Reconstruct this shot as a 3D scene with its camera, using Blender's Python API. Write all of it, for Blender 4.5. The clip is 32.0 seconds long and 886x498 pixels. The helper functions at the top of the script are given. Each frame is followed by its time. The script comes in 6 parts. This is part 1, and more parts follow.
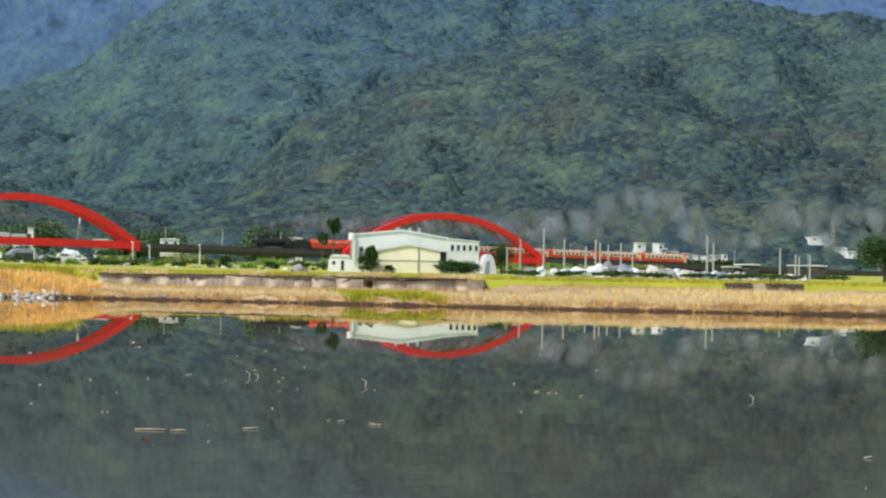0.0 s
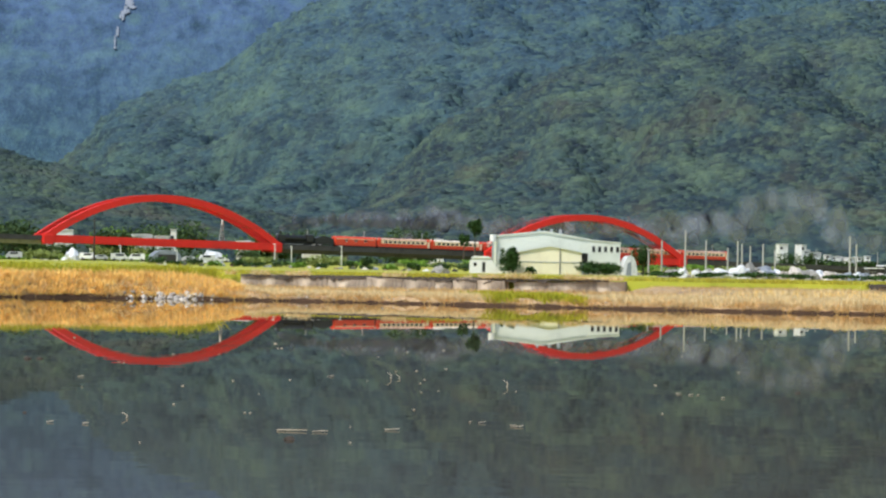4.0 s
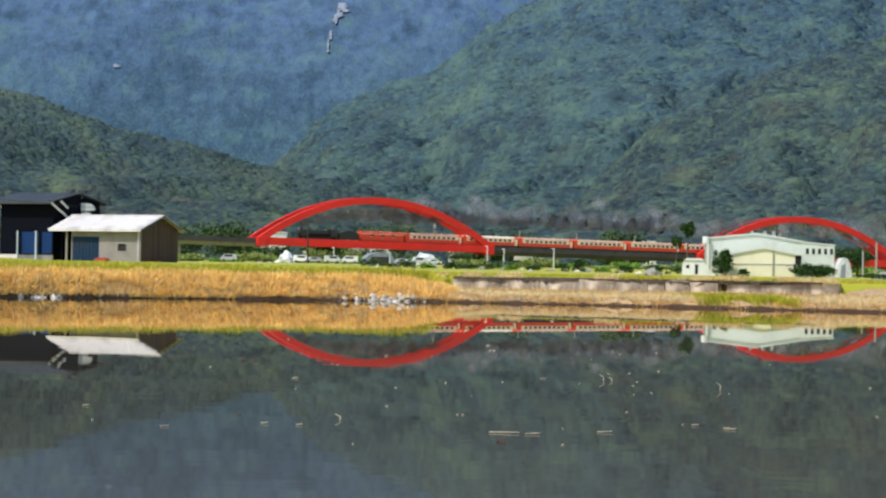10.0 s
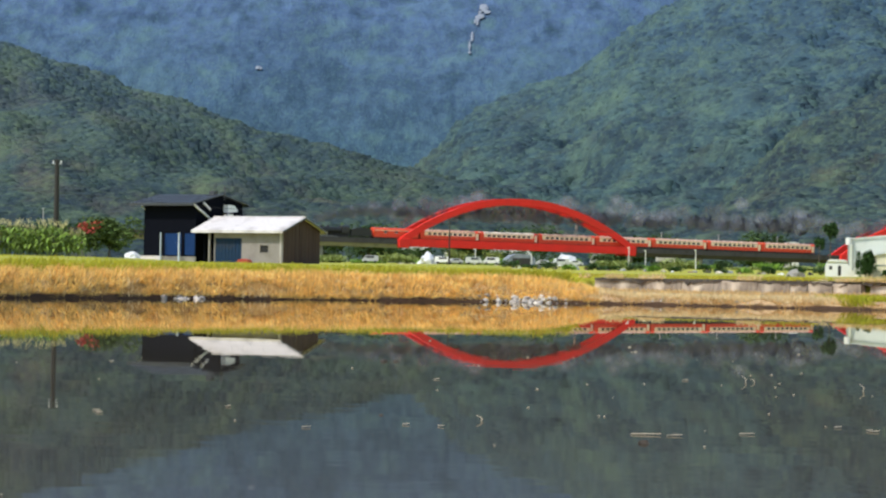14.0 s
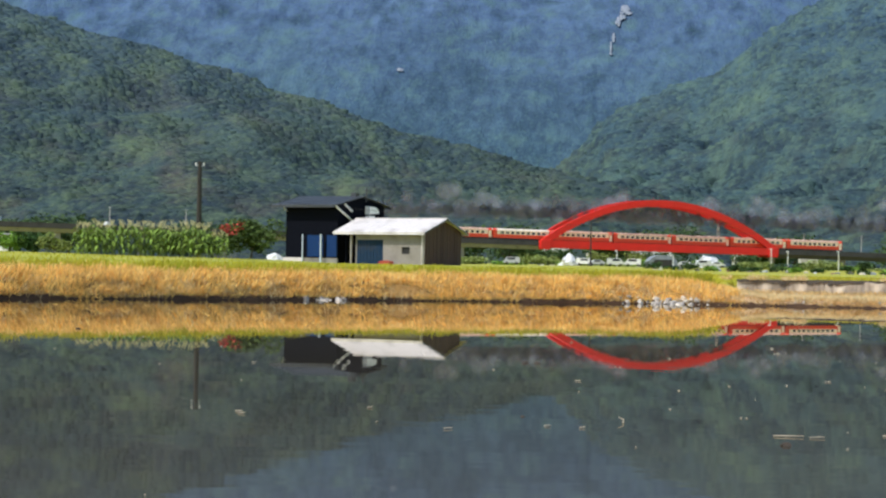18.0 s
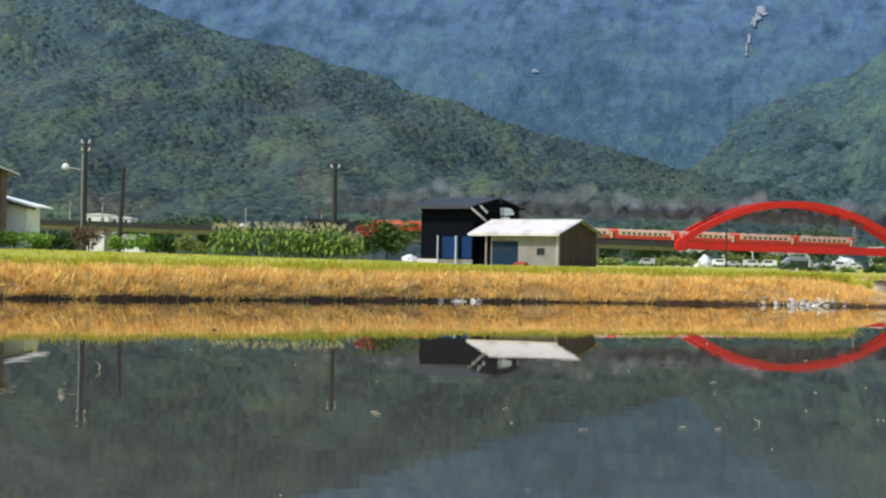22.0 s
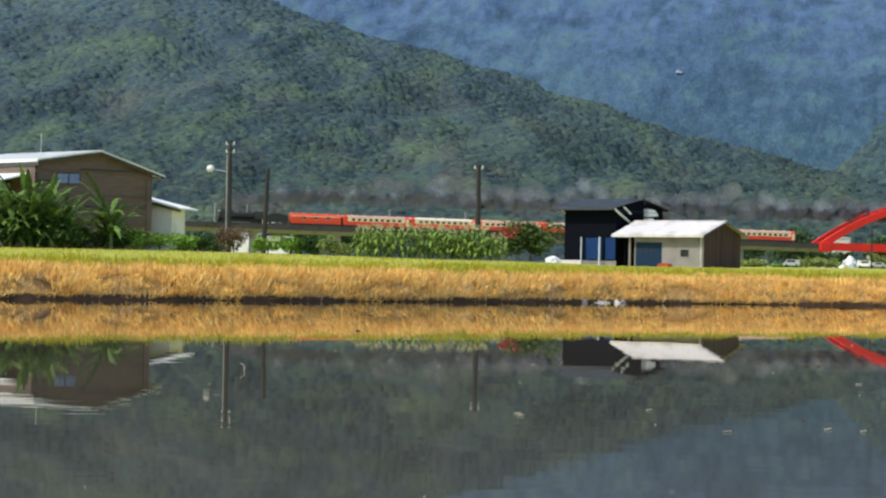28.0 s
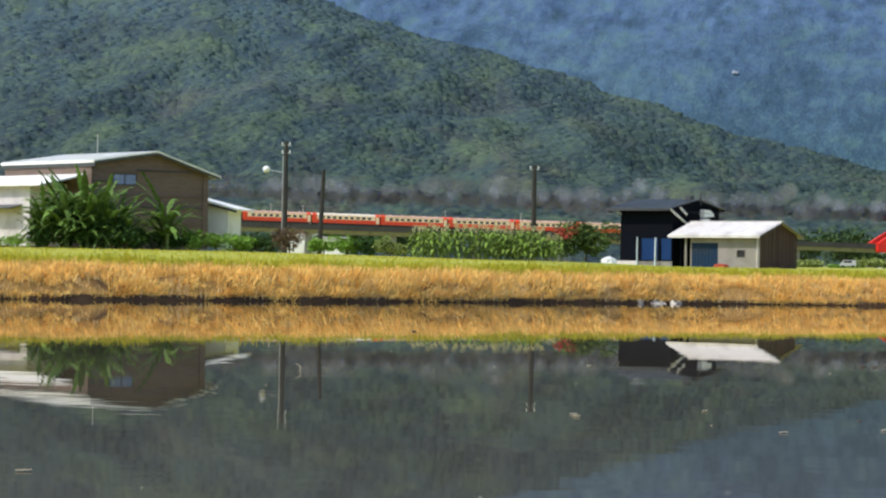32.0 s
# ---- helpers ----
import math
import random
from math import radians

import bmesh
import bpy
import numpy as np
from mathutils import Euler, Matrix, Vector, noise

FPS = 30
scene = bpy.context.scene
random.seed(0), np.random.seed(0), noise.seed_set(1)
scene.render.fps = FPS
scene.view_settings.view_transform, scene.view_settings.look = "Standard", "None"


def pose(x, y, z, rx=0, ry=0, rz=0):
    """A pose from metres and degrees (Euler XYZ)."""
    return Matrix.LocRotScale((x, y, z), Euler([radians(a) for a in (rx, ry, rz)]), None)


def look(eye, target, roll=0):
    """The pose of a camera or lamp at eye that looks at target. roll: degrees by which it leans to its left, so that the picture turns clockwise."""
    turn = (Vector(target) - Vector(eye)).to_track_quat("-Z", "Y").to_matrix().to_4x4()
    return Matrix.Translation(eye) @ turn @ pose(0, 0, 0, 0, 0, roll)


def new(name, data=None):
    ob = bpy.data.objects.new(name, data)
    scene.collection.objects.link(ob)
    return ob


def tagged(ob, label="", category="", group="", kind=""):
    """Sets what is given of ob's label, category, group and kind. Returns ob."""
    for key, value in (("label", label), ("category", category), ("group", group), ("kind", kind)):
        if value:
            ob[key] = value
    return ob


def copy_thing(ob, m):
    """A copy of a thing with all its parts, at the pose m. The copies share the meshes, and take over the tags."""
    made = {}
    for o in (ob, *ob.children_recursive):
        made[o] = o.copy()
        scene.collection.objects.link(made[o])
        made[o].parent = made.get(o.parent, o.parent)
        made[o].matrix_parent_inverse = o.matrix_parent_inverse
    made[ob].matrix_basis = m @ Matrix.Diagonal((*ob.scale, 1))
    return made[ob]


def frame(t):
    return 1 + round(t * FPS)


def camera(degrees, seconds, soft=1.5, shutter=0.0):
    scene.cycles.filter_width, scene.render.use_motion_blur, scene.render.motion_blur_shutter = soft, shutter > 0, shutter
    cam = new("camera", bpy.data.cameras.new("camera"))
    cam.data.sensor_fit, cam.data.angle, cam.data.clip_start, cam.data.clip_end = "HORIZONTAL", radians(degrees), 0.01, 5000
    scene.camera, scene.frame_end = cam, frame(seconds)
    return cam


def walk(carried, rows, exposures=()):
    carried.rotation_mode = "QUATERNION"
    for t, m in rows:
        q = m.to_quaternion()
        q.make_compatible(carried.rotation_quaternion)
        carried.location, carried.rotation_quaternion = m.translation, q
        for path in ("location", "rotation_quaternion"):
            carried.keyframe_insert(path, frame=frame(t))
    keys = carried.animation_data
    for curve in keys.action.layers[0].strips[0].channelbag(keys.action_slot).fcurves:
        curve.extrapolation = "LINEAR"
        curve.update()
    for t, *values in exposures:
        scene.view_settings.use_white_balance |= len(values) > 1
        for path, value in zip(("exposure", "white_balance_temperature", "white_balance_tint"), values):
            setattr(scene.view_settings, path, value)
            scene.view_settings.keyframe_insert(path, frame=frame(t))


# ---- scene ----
# The camera stands on a tripod at the edge of the flooded paddy and pans to the left.
cam = camera(16.0, 32.0, 2.3)
EYE, ROLL = 0.75, -1.0
PAN = [  # seconds, yaw, pitch
    (0, -8.821, 0.619), (1, -8.177, 0.614), (2, -7.535, 0.610), (3, -6.894, 0.604), (3.5, -6.574, 0.602), (5.5, -5.289, 0.598),
    (6, -4.966, 0.593), (7, -4.322, 0.588), (8, -3.680, 0.584), (9, -3.038, 0.580), (10, -2.395, 0.575), (11, -1.750, 0.571),
    (12, -1.110, 0.566), (13, -0.469, 0.560), (14, 0.176, 0.555), (14.5, 0.495, 0.550), (16.5, 1.781, 0.546), (17, 2.104, 0.543),
    (18, 2.745, 0.538), (19, 3.388, 0.533), (20, 4.029, 0.528), (21, 4.634, 0.524), (22, 5.199, 0.519), (23, 5.724, 0.516),
    (24, 6.220, 0.513), (25, 6.676, 0.507), (25.5, 6.885, 0.504), (27.5, 7.636, 0.501), (28, 7.807, 0.499), (29, 8.120, 0.494),
    (30, 8.389, 0.490), (31, 8.625, 0.491), (32, 8.821, 0.493),
]
walk(cam, [(t, pose(0, 0, EYE, 90 + pitch, ROLL, yaw)) for t, yaw, pitch in PAN])

# ---- light ----
SUN_ELEVATION, SUN_FROM = 54.0, 234.0   # degrees; the sun stands behind the camera, to its left
scene.view_settings.exposure = 0.4
world = bpy.data.worlds.new("sky")
scene.world = world
world.use_nodes = True
sky = world.node_tree.nodes.new("ShaderNodeTexSky")
sky.sky_type, sky.sun_disc = "NISHITA", False
sky.sun_elevation, sky.sun_rotation = radians(SUN_ELEVATION), radians(SUN_FROM)
sky.dust_density, sky.air_density = 0.7, 1.3
back = world.node_tree.nodes["Background"]
back.inputs["Strength"].default_value = 0.13
world.node_tree.links.new(sky.outputs[0], back.inputs[0])
sun = new("sun", bpy.data.lights.new("sun", "SUN"))
sun.data.energy, sun.data.angle, sun.data.color = 3.0, radians(4.0), (1.0, 0.95, 0.86)
SUN_WAY = Vector((math.sin(radians(SUN_FROM)) * math.cos(radians(SUN_ELEVATION)),
                  math.cos(radians(SUN_FROM)) * math.cos(radians(SUN_ELEVATION)), math.sin(radians(SUN_ELEVATION))))
sun.matrix_world = look(SUN_WAY * 50, (0, 0, 0))


# ---- materials ----
def nodes_of(name):
    m = bpy.data.materials.new(name)
    m.use_nodes = True
    nt = m.node_tree
    return m, nt, nt.nodes["Principled BSDF"]


def blend(nt, fac, a, b):
    mix = nt.nodes.new("ShaderNodeMix")
    mix.data_type = "RGBA"
    for sock, v in ((0, fac), (6, a), (7, b)):
        if hasattr(v, "is_linked"):
            nt.links.new(v, mix.inputs[sock])
        elif isinstance(v, (int, float)):
            mix.inputs[sock].default_value = v
        else:
            mix.inputs[sock].default_value = (*v, 1)
    return mix.outputs[2]


def ramp(nt, value, lo, hi):
    r = nt.nodes.new("ShaderNodeMapRange")
    r.inputs[1].default_value, r.inputs[2].default_value = lo, hi
    nt.links.new(value, r.inputs[0])
    return r.outputs[0]


def noise_at(nt, scale, detail=4.0, stretch=(1, 1, 1), rough=0.6):
    co = nt.nodes.new("ShaderNodeTexCoord")
    mp = nt.nodes.new("ShaderNodeMapping")
    mp.inputs["Scale"].default_value = stretch
    n = nt.nodes.new("ShaderNodeTexNoise")
    n.inputs["Scale"].default_value, n.inputs["Detail"].default_value, n.inputs["Roughness"].default_value = scale, detail, rough
    nt.links.new(co.outputs["Object"], mp.inputs[0])
    nt.links.new(mp.outputs[0], n.inputs["Vector"])
    return n.outputs["Fac"]


def surface(name, base, other, big=0.5, small=8.0, rough=0.7, metal=0.0, bump=0.2, stretch=(1, 1, 1), stain=None, dist=0.02, island=0.0, per_object=0.0, spec=0.5, thin=0.0):
    """A painted, worn or grown surface: two colours mixed at two scales, stains of a third, fine relief."""
    m, nt, b = nodes_of(name)
    f_big, f_small = noise_at(nt, big, 3, stretch), noise_at(nt, small, 5, stretch)
    col = blend(nt, ramp(nt, f_small, 0.3, 0.7), base, other)
    if stain:
        col = blend(nt, ramp(nt, f_big, 0.5, 0.72), col, stain)
    if island or per_object:
        src = nt.nodes.new("ShaderNodeNewGeometry").outputs["Random Per Island"] if island else nt.nodes.new("ShaderNodeObjectInfo").outputs["Random"]
        hsv = nt.nodes.new("ShaderNodeHueSaturation")
        amount = island or per_object
        r = nt.nodes.new("ShaderNodeMapRange")
        r.inputs[3].default_value, r.inputs[4].default_value = 1 - amount, 1 + amount
        nt.links.new(src, r.inputs[0])
        nt.links.new(r.outputs[0], hsv.inputs["Value"])
        nt.links.new(col, hsv.inputs["Color"])
        col = hsv.outputs[0]
    nt.links.new(col, b.inputs["Base Color"])
    b.inputs["Roughness"].default_value, b.inputs["Metallic"].default_value, b.inputs["Specular IOR Level"].default_value = rough, metal, spec
    if bump:
        bp = nt.nodes.new("ShaderNodeBump")
        bp.inputs["Strength"].default_value, bp.inputs["Distance"].default_value = bump, dist
        nt.links.new(f_small, bp.inputs["Height"])
        nt.links.new(bp.outputs[0], b.inputs["Normal"])
    if thin:                                     # leaves and straw let the sun shine through
        glow, mix = nt.nodes.new("ShaderNodeBsdfTranslucent"), nt.nodes.new("ShaderNodeMixShader")
        mix.inputs[0].default_value = thin
        for a, c in ((col, glow.inputs[0]), (b.outputs[0], mix.inputs[1]), (glow.outputs[0], mix.inputs[2]), (mix.outputs[0], next(n for n in nt.nodes if n.type == "OUTPUT_MATERIAL").inputs[0])):
            nt.links.new(a, c)
    return m


def forest(name, dark, mid, light, clump, spec=0.3, relief=2.0, dry=None, high=None, speckle=1.0):
    """Closed canopy: hue varies over slopes, over clumps of trees and from crown to crown. high: haze painted into the
    leaves, a bluer (colour, from, to) above a wavering height.
    """
    m, nt, b = nodes_of(name)
    slope, patch, grain = noise_at(nt, clump * 0.09, 4, (1, 0.4, 1.0)), noise_at(nt, clump * 0.9, 5, (0.8, 0.3, 0.8)), noise_at(nt, clump * 3.4, 4, (0.8, 0.3, 0.8))
    col = blend(nt, ramp(nt, patch, 0.36, 0.62), dark, mid)
    if dry:
        col = blend(nt, ramp(nt, noise_at(nt, clump * 0.25, 5, (0.9, 0.4, 1.0)), 0.52, 0.68), col, dry)
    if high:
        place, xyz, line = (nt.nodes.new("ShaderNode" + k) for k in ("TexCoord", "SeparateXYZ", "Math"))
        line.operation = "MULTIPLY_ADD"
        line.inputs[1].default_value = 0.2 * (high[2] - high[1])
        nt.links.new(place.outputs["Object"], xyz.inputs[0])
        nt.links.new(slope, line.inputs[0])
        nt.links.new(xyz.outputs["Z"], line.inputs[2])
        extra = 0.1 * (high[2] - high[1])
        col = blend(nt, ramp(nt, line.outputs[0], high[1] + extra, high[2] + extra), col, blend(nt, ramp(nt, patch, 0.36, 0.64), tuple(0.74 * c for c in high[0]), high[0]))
    rnd = nt.nodes.new("ShaderNodeNewGeometry").outputs["Random Per Island"]
    stand = noise_at(nt, clump * 0.38, 4, (0.8, 0.35, 0.9), 0.55)
    col = blend(nt, ramp(nt, slope, 0.50, 0.12), col, dark)
    col = blend(nt, ramp(nt, stand, 0.48, 0.24), col, dark)
    col = blend(nt, ramp(nt, stand, 0.52, 0.84), col, light)
    col = blend(nt, ramp(nt, slope, 0.54, 1.25), col, light)
    col = blend(nt, ramp(nt, rnd, 0.52, 0.52 + 1.18 / speckle), col, light)
    col = blend(nt, ramp(nt, rnd, 0.42, 0.42 - 0.92 / speckle), col, dark)
    col = blend(nt, ramp(nt, grain, 0.50, 0.92), col, light)
    col = blend(nt, ramp(nt, grain, 0.44, 0.10), col, tuple(0.85 * c for c in dark))
    nt.links.new(col, b.inputs["Base Color"])
    b.inputs["Roughness"].default_value, b.inputs["Specular IOR Level"].default_value = 0.8, spec
    bp = nt.nodes.new("ShaderNodeBump")
    bp.inputs["Strength"].default_value, bp.inputs["Distance"].default_value = 0.6, relief
    nt.links.new(grain, bp.inputs["Height"])
    nt.links.new(bp.outputs[0], b.inputs["Normal"])
    return m


# the blue in these forests is distance haze put into the leaf colour
M_FAR = forest("far_haze_tinted_forest", (0.013, 0.040, 0.076), (0.035, 0.083, 0.128), (0.086, 0.168, 0.160), 0.13, relief=3.0, dry=(0.046, 0.096, 0.140), high=((0.072, 0.128, 0.264), 110.0, 300.0))
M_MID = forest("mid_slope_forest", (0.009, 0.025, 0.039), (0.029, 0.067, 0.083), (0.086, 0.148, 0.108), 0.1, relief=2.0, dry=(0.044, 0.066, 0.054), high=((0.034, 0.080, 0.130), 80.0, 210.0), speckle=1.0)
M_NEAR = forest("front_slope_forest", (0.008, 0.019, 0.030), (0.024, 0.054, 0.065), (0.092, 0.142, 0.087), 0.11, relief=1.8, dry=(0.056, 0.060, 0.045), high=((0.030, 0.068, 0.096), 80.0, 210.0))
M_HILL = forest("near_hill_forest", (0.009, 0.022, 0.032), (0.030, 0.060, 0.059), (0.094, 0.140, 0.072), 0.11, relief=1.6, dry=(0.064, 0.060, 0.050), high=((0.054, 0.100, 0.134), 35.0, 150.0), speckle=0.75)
M_SCRUB = forest("bright_scrub", (0.03, 0.065, 0.025), (0.06, 0.115, 0.035), (0.12, 0.18, 0.05), 0.2)
M_GROUND = surface("field_soil_and_grass", (0.31, 0.32, 0.020), (0.39, 0.36, 0.028), 0.06, 1.4, 0.95, bump=0.5, stain=(0.22, 0.25, 0.020))
M_SOIL = surface("dry_bank_soil", (0.52, 0.28, 0.07), (0.32, 0.165, 0.045), 0.9, 6.0, 0.95, bump=0.7, dist=0.05, stain=(0.12, 0.062, 0.025))
M_EARTH = surface("pale_crumbling_earth", (0.56, 0.39, 0.21), (0.30, 0.19, 0.095), 0.8, 4.5, 0.95, bump=0.8, dist=0.06, stain=(0.10, 0.058, 0.03))
M_MUD = surface("wet_mud", (0.040, 0.021, 0.011), (0.070, 0.038, 0.020), 0.3, 3.0, 0.85, spec=0.2)
M_RED = surface("red_bridge_paint", (0.84, 0.034, 0.024), (0.76, 0.028, 0.020), 0.08, 0.6, 0.55, bump=0.05, stain=(0.66, 0.034, 0.025), spec=0.25)
M_CONC = surface("weathered_concrete", (0.30, 0.29, 0.26), (0.22, 0.21, 0.19), 0.25, 3.0, 0.9, stain=(0.11, 0.10, 0.085))
M_DARKCONC = surface("dark_stained_concrete", (0.075, 0.070, 0.068), (0.055, 0.050, 0.048), 0.2, 2.0, 0.9, stain=(0.035, 0.032, 0.030))
M_WHITE = surface("white_paint", (0.80, 0.80, 0.78), (0.74, 0.74, 0.72), 0.4, 5.0, 0.5, bump=0.05, stain=(0.62, 0.61, 0.57))
M_ROOF = surface("pale_zinc_roof", (0.86, 0.85, 0.83), (0.79, 0.78, 0.76), 0.5, 4.0, 0.6, bump=0.05, stain=(0.68, 0.66, 0.62))
M_SHEDROOF = surface("whitish_shed_roof", (0.72, 0.68, 0.665), (0.65, 0.61, 0.595), 0.5, 4.0, 0.6, bump=0.05, stain=(0.44, 0.40, 0.38))
M_NAVY = surface("navy_sheet_metal", (0.004, 0.005, 0.009), (0.006, 0.007, 0.012), 0.5, 5.0, 0.9, bump=0.05, spec=0.04)
M_SLATE = surface("slate_grey_roof_sheet", (0.040, 0.044, 0.052), (0.054, 0.058, 0.066), 0.5, 5.0, 0.4, bump=0.05)
M_BLUE = surface("blue_shutter", (0.005, 0.042, 0.165), (0.007, 0.038, 0.140), 0.6, 5.0, 0.6, bump=0.05, spec=0.25)
M_DOOR = surface("faded_blue_door", (0.009, 0.032, 0.078), (0.013, 0.034, 0.066), 0.9, 4.0, 0.8, bump=0.1, stain=(0.035, 0.042, 0.055), spec=0.2)
M_WALL = surface("pale_render_wall", (0.30, 0.275, 0.255), (0.25, 0.23, 0.21), 0.6, 6.0, 0.9, stain=(0.20, 0.18, 0.16))
M_WOOD = surface("weathered_boards", (0.080, 0.045, 0.036), (0.052, 0.030, 0.025), 0.5, 4.0, 0.9, stretch=(6, 6, 0.6), stain=(0.065, 0.047, 0.036), per_object=0.18)
M_BROWN = surface("brown_render", (0.185, 0.130, 0.106), (0.130, 0.092, 0.076), 0.35, 3.0, 0.9, stretch=(0.4, 0.4, 2.2), stain=(0.095, 0.072, 0.060))
M_CREAM = surface("cream_sheet_wall", (0.84, 0.79, 0.58), (0.79, 0.73, 0.54), 0.3, 3.0, 0.7, bump=0.05, stain=(0.72, 0.66, 0.48), spec=0.3)
M_MINT = surface("pale_mint_sheet", (0.66, 0.69, 0.62), (0.61, 0.64, 0.58), 0.3, 3.0, 0.7, bump=0.05, stain=(0.53, 0.56, 0.50), spec=0.3)
M_BLACK = surface("dark_opening", (0.012, 0.012, 0.013), (0.018, 0.018, 0.018), 0.5, 4.0, 0.7, bump=0)
M_POLE = surface("old_pole_concrete", (0.022, 0.020, 0.018), (0.04, 0.036, 0.032), 0.4, 5.0, 0.9, stretch=(1, 1, 0.3))
M_PALEPOLE = surface("pale_pole_concrete", (0.42, 0.41, 0.38), (0.36, 0.35, 0.33), 0.4, 5.0, 0.9, stretch=(1, 1, 0.3))
M_PALEBLUE = surface("pale_blue_paint", (0.58, 0.66, 0.74), (0.50, 0.58, 0.67), 0.4, 5.0, 0.6, bump=0.05, stain=(0.42, 0.47, 0.52))
M_STEEL = surface("galvanised_steel", (0.42, 0.43, 0.44), (0.34, 0.35, 0.36), 0.6, 6.0, 0.4, 0.6, bump=0.05)
M_GLASS, _nt, _b = nodes_of("window_glass")
_b.inputs["Base Color"].default_value, _b.inputs["Roughness"].default_value, _b.inputs["IOR"].default_value = (0.02, 0.03, 0.045, 1), 0.06, 1.5
M_OFFWHITE = surface("off_white_wall", (0.66, 0.61, 0.62), (0.60, 0.55, 0.56), 0.4, 4.0, 0.8, bump=0.1, stain=(0.46, 0.42, 0.41))
# pane painted blue for the sky it would reflect
M_SKYPANE = surface("sky_painted_pane", (0.09, 0.15, 0.36), (0.20, 0.27, 0.46), 0.6, 3.0, 0.15, bump=0)
# turbid paddy water: a mirror at its surface, mud in suspension below; a faint breeze ruffles the open water, under the
# far bank it lies still; a darker gloss colour dims the reflections near the camera
M_WATER, _nt, _b = nodes_of("paddy_water")
_b.inputs["Base Color"].default_value = (0.092, 0.082, 0.070, 1)
_b.inputs["Roughness"].default_value, _b.inputs["Specular IOR Level"].default_value = 0.9, 0.0
_gloss, _fresnel, _mix, _co, _xyz, _rough = (_nt.nodes.new("ShaderNode" + k) for k in ("BsdfGlossy", "Fresnel", "MixShader", "TexCoord", "SeparateXYZ", "MapRange"))
_fresnel.inputs["IOR"].default_value = 1.33
for _i, _v in enumerate((24.0, 8.0, 0.004, 0.022)):
    _rough.inputs[_i + 1].default_value = _v
_wave, _calm, _swell = _nt.nodes.new("ShaderNodeBump"), _nt.nodes.new("ShaderNodeMath"), noise_at(_nt, 1.3, 1, (0.10, 1.2, 1))
_calm.operation = "MULTIPLY"
_wave.inputs["Strength"].default_value, _wave.inputs["Distance"].default_value = 0.014, 0.02
_ripple, _breeze = _nt.nodes.new("ShaderNodeBump"), _nt.nodes.new("ShaderNodeMath")
_breeze.operation = "MULTIPLY"
_ripple.inputs["Strength"].default_value, _ripple.inputs["Distance"].default_value = 0.055, 0.02
for _a, _c in ((noise_at(_nt, 0.9, 3, (0.8, 1.0, 1)), _breeze.inputs[0]), (ramp(_nt, _xyz.outputs["Y"], 38.0, 14.0), _breeze.inputs[1]), (_breeze.outputs[0], _ripple.inputs["Height"]), (_ripple.outputs[0], _wave.inputs["Normal"]),
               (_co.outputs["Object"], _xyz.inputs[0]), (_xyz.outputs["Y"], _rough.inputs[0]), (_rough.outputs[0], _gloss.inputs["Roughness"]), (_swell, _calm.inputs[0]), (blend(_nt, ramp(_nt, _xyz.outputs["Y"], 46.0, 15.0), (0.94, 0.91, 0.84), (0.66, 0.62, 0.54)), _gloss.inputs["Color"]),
               (ramp(_nt, _xyz.outputs["Y"], 60.0, 14.0), _calm.inputs[1]), (_calm.outputs[0], _wave.inputs["Height"]), (_wave.outputs[0], _gloss.inputs["Normal"]),
               (_fresnel.outputs[0], _mix.inputs[0]), (_b.outputs[0], _mix.inputs[1]), (_gloss.outputs[0], _mix.inputs[2]),
               (_mix.outputs[0], next(n for n in _nt.nodes if n.type == "OUTPUT_MATERIAL").inputs[0])):
    _nt.links.new(_a, _c)


# ---- building blocks ----
def mesh_of(name, verts, faces, material, smooth=False):
    """A mesh from arrays: verts n x 3, faces m x k."""
    verts, faces = np.asarray(verts, np.float32), np.asarray(faces, np.int32)
    me = bpy.data.meshes.new(name)
    me.vertices.add(len(verts))
    me.vertices.foreach_set("co", verts.ravel())
    k = faces.shape[1]
    me.loops.add(faces.size)
    me.loops.foreach_set("vertex_index", faces.ravel())
    me.polygons.add(len(faces))
    me.polygons.foreach_set("loop_start", np.arange(0, faces.size, k, dtype=np.int32))
    me.polygons.foreach_set("loop_total", np.full(len(faces), k, np.int32))
    if smooth:
        me.polygons.foreach_set("use_smooth", np.ones(len(faces), bool))
    me.update(calc_edges=True)
    me.validate()
    me.materials.append(material)
    return me


def part(name, bm, material, parent=None, label="", at=None, bevel=0.0):
    if bevel:
        bmesh.ops.bevel(bm, geom=bm.edges[:], offset=bevel, segments=1, affect="EDGES", clamp_overlap=True)
    me = bpy.data.meshes.new(name)
    bmesh.ops.recalc_face_normals(bm, faces=bm.faces[:])
    bm.to_mesh(me)
    bm.free()
    me.materials.append(material)
    ob = new(name, me)
    if parent is not None:
        ob.parent = parent
    if at is not None:
        ob.matrix_basis = at
    return tagged(ob, label) if label else ob


def thing(name, m, label, category, group="", kind=""):
    ob = new(name)
    ob.empty_display_size = 0.3
    ob.matrix_basis = m
    return tagged(ob, label, category, group, kind)


def box(x0, x1, y0, y1, z0, z1, bm=None, m=None):
    bm = bm or bmesh.new()
    mat = Matrix.Translation(((x0 + x1) / 2, (y0 + y1) / 2, (z0 + z1) / 2)) @ Matrix.Diagonal((x1 - x0, y1 - y0, z1 - z0, 1))
    bmesh.ops.create_cube(bm, size=1, matrix=(m or Matrix()) @ mat)
    return bm


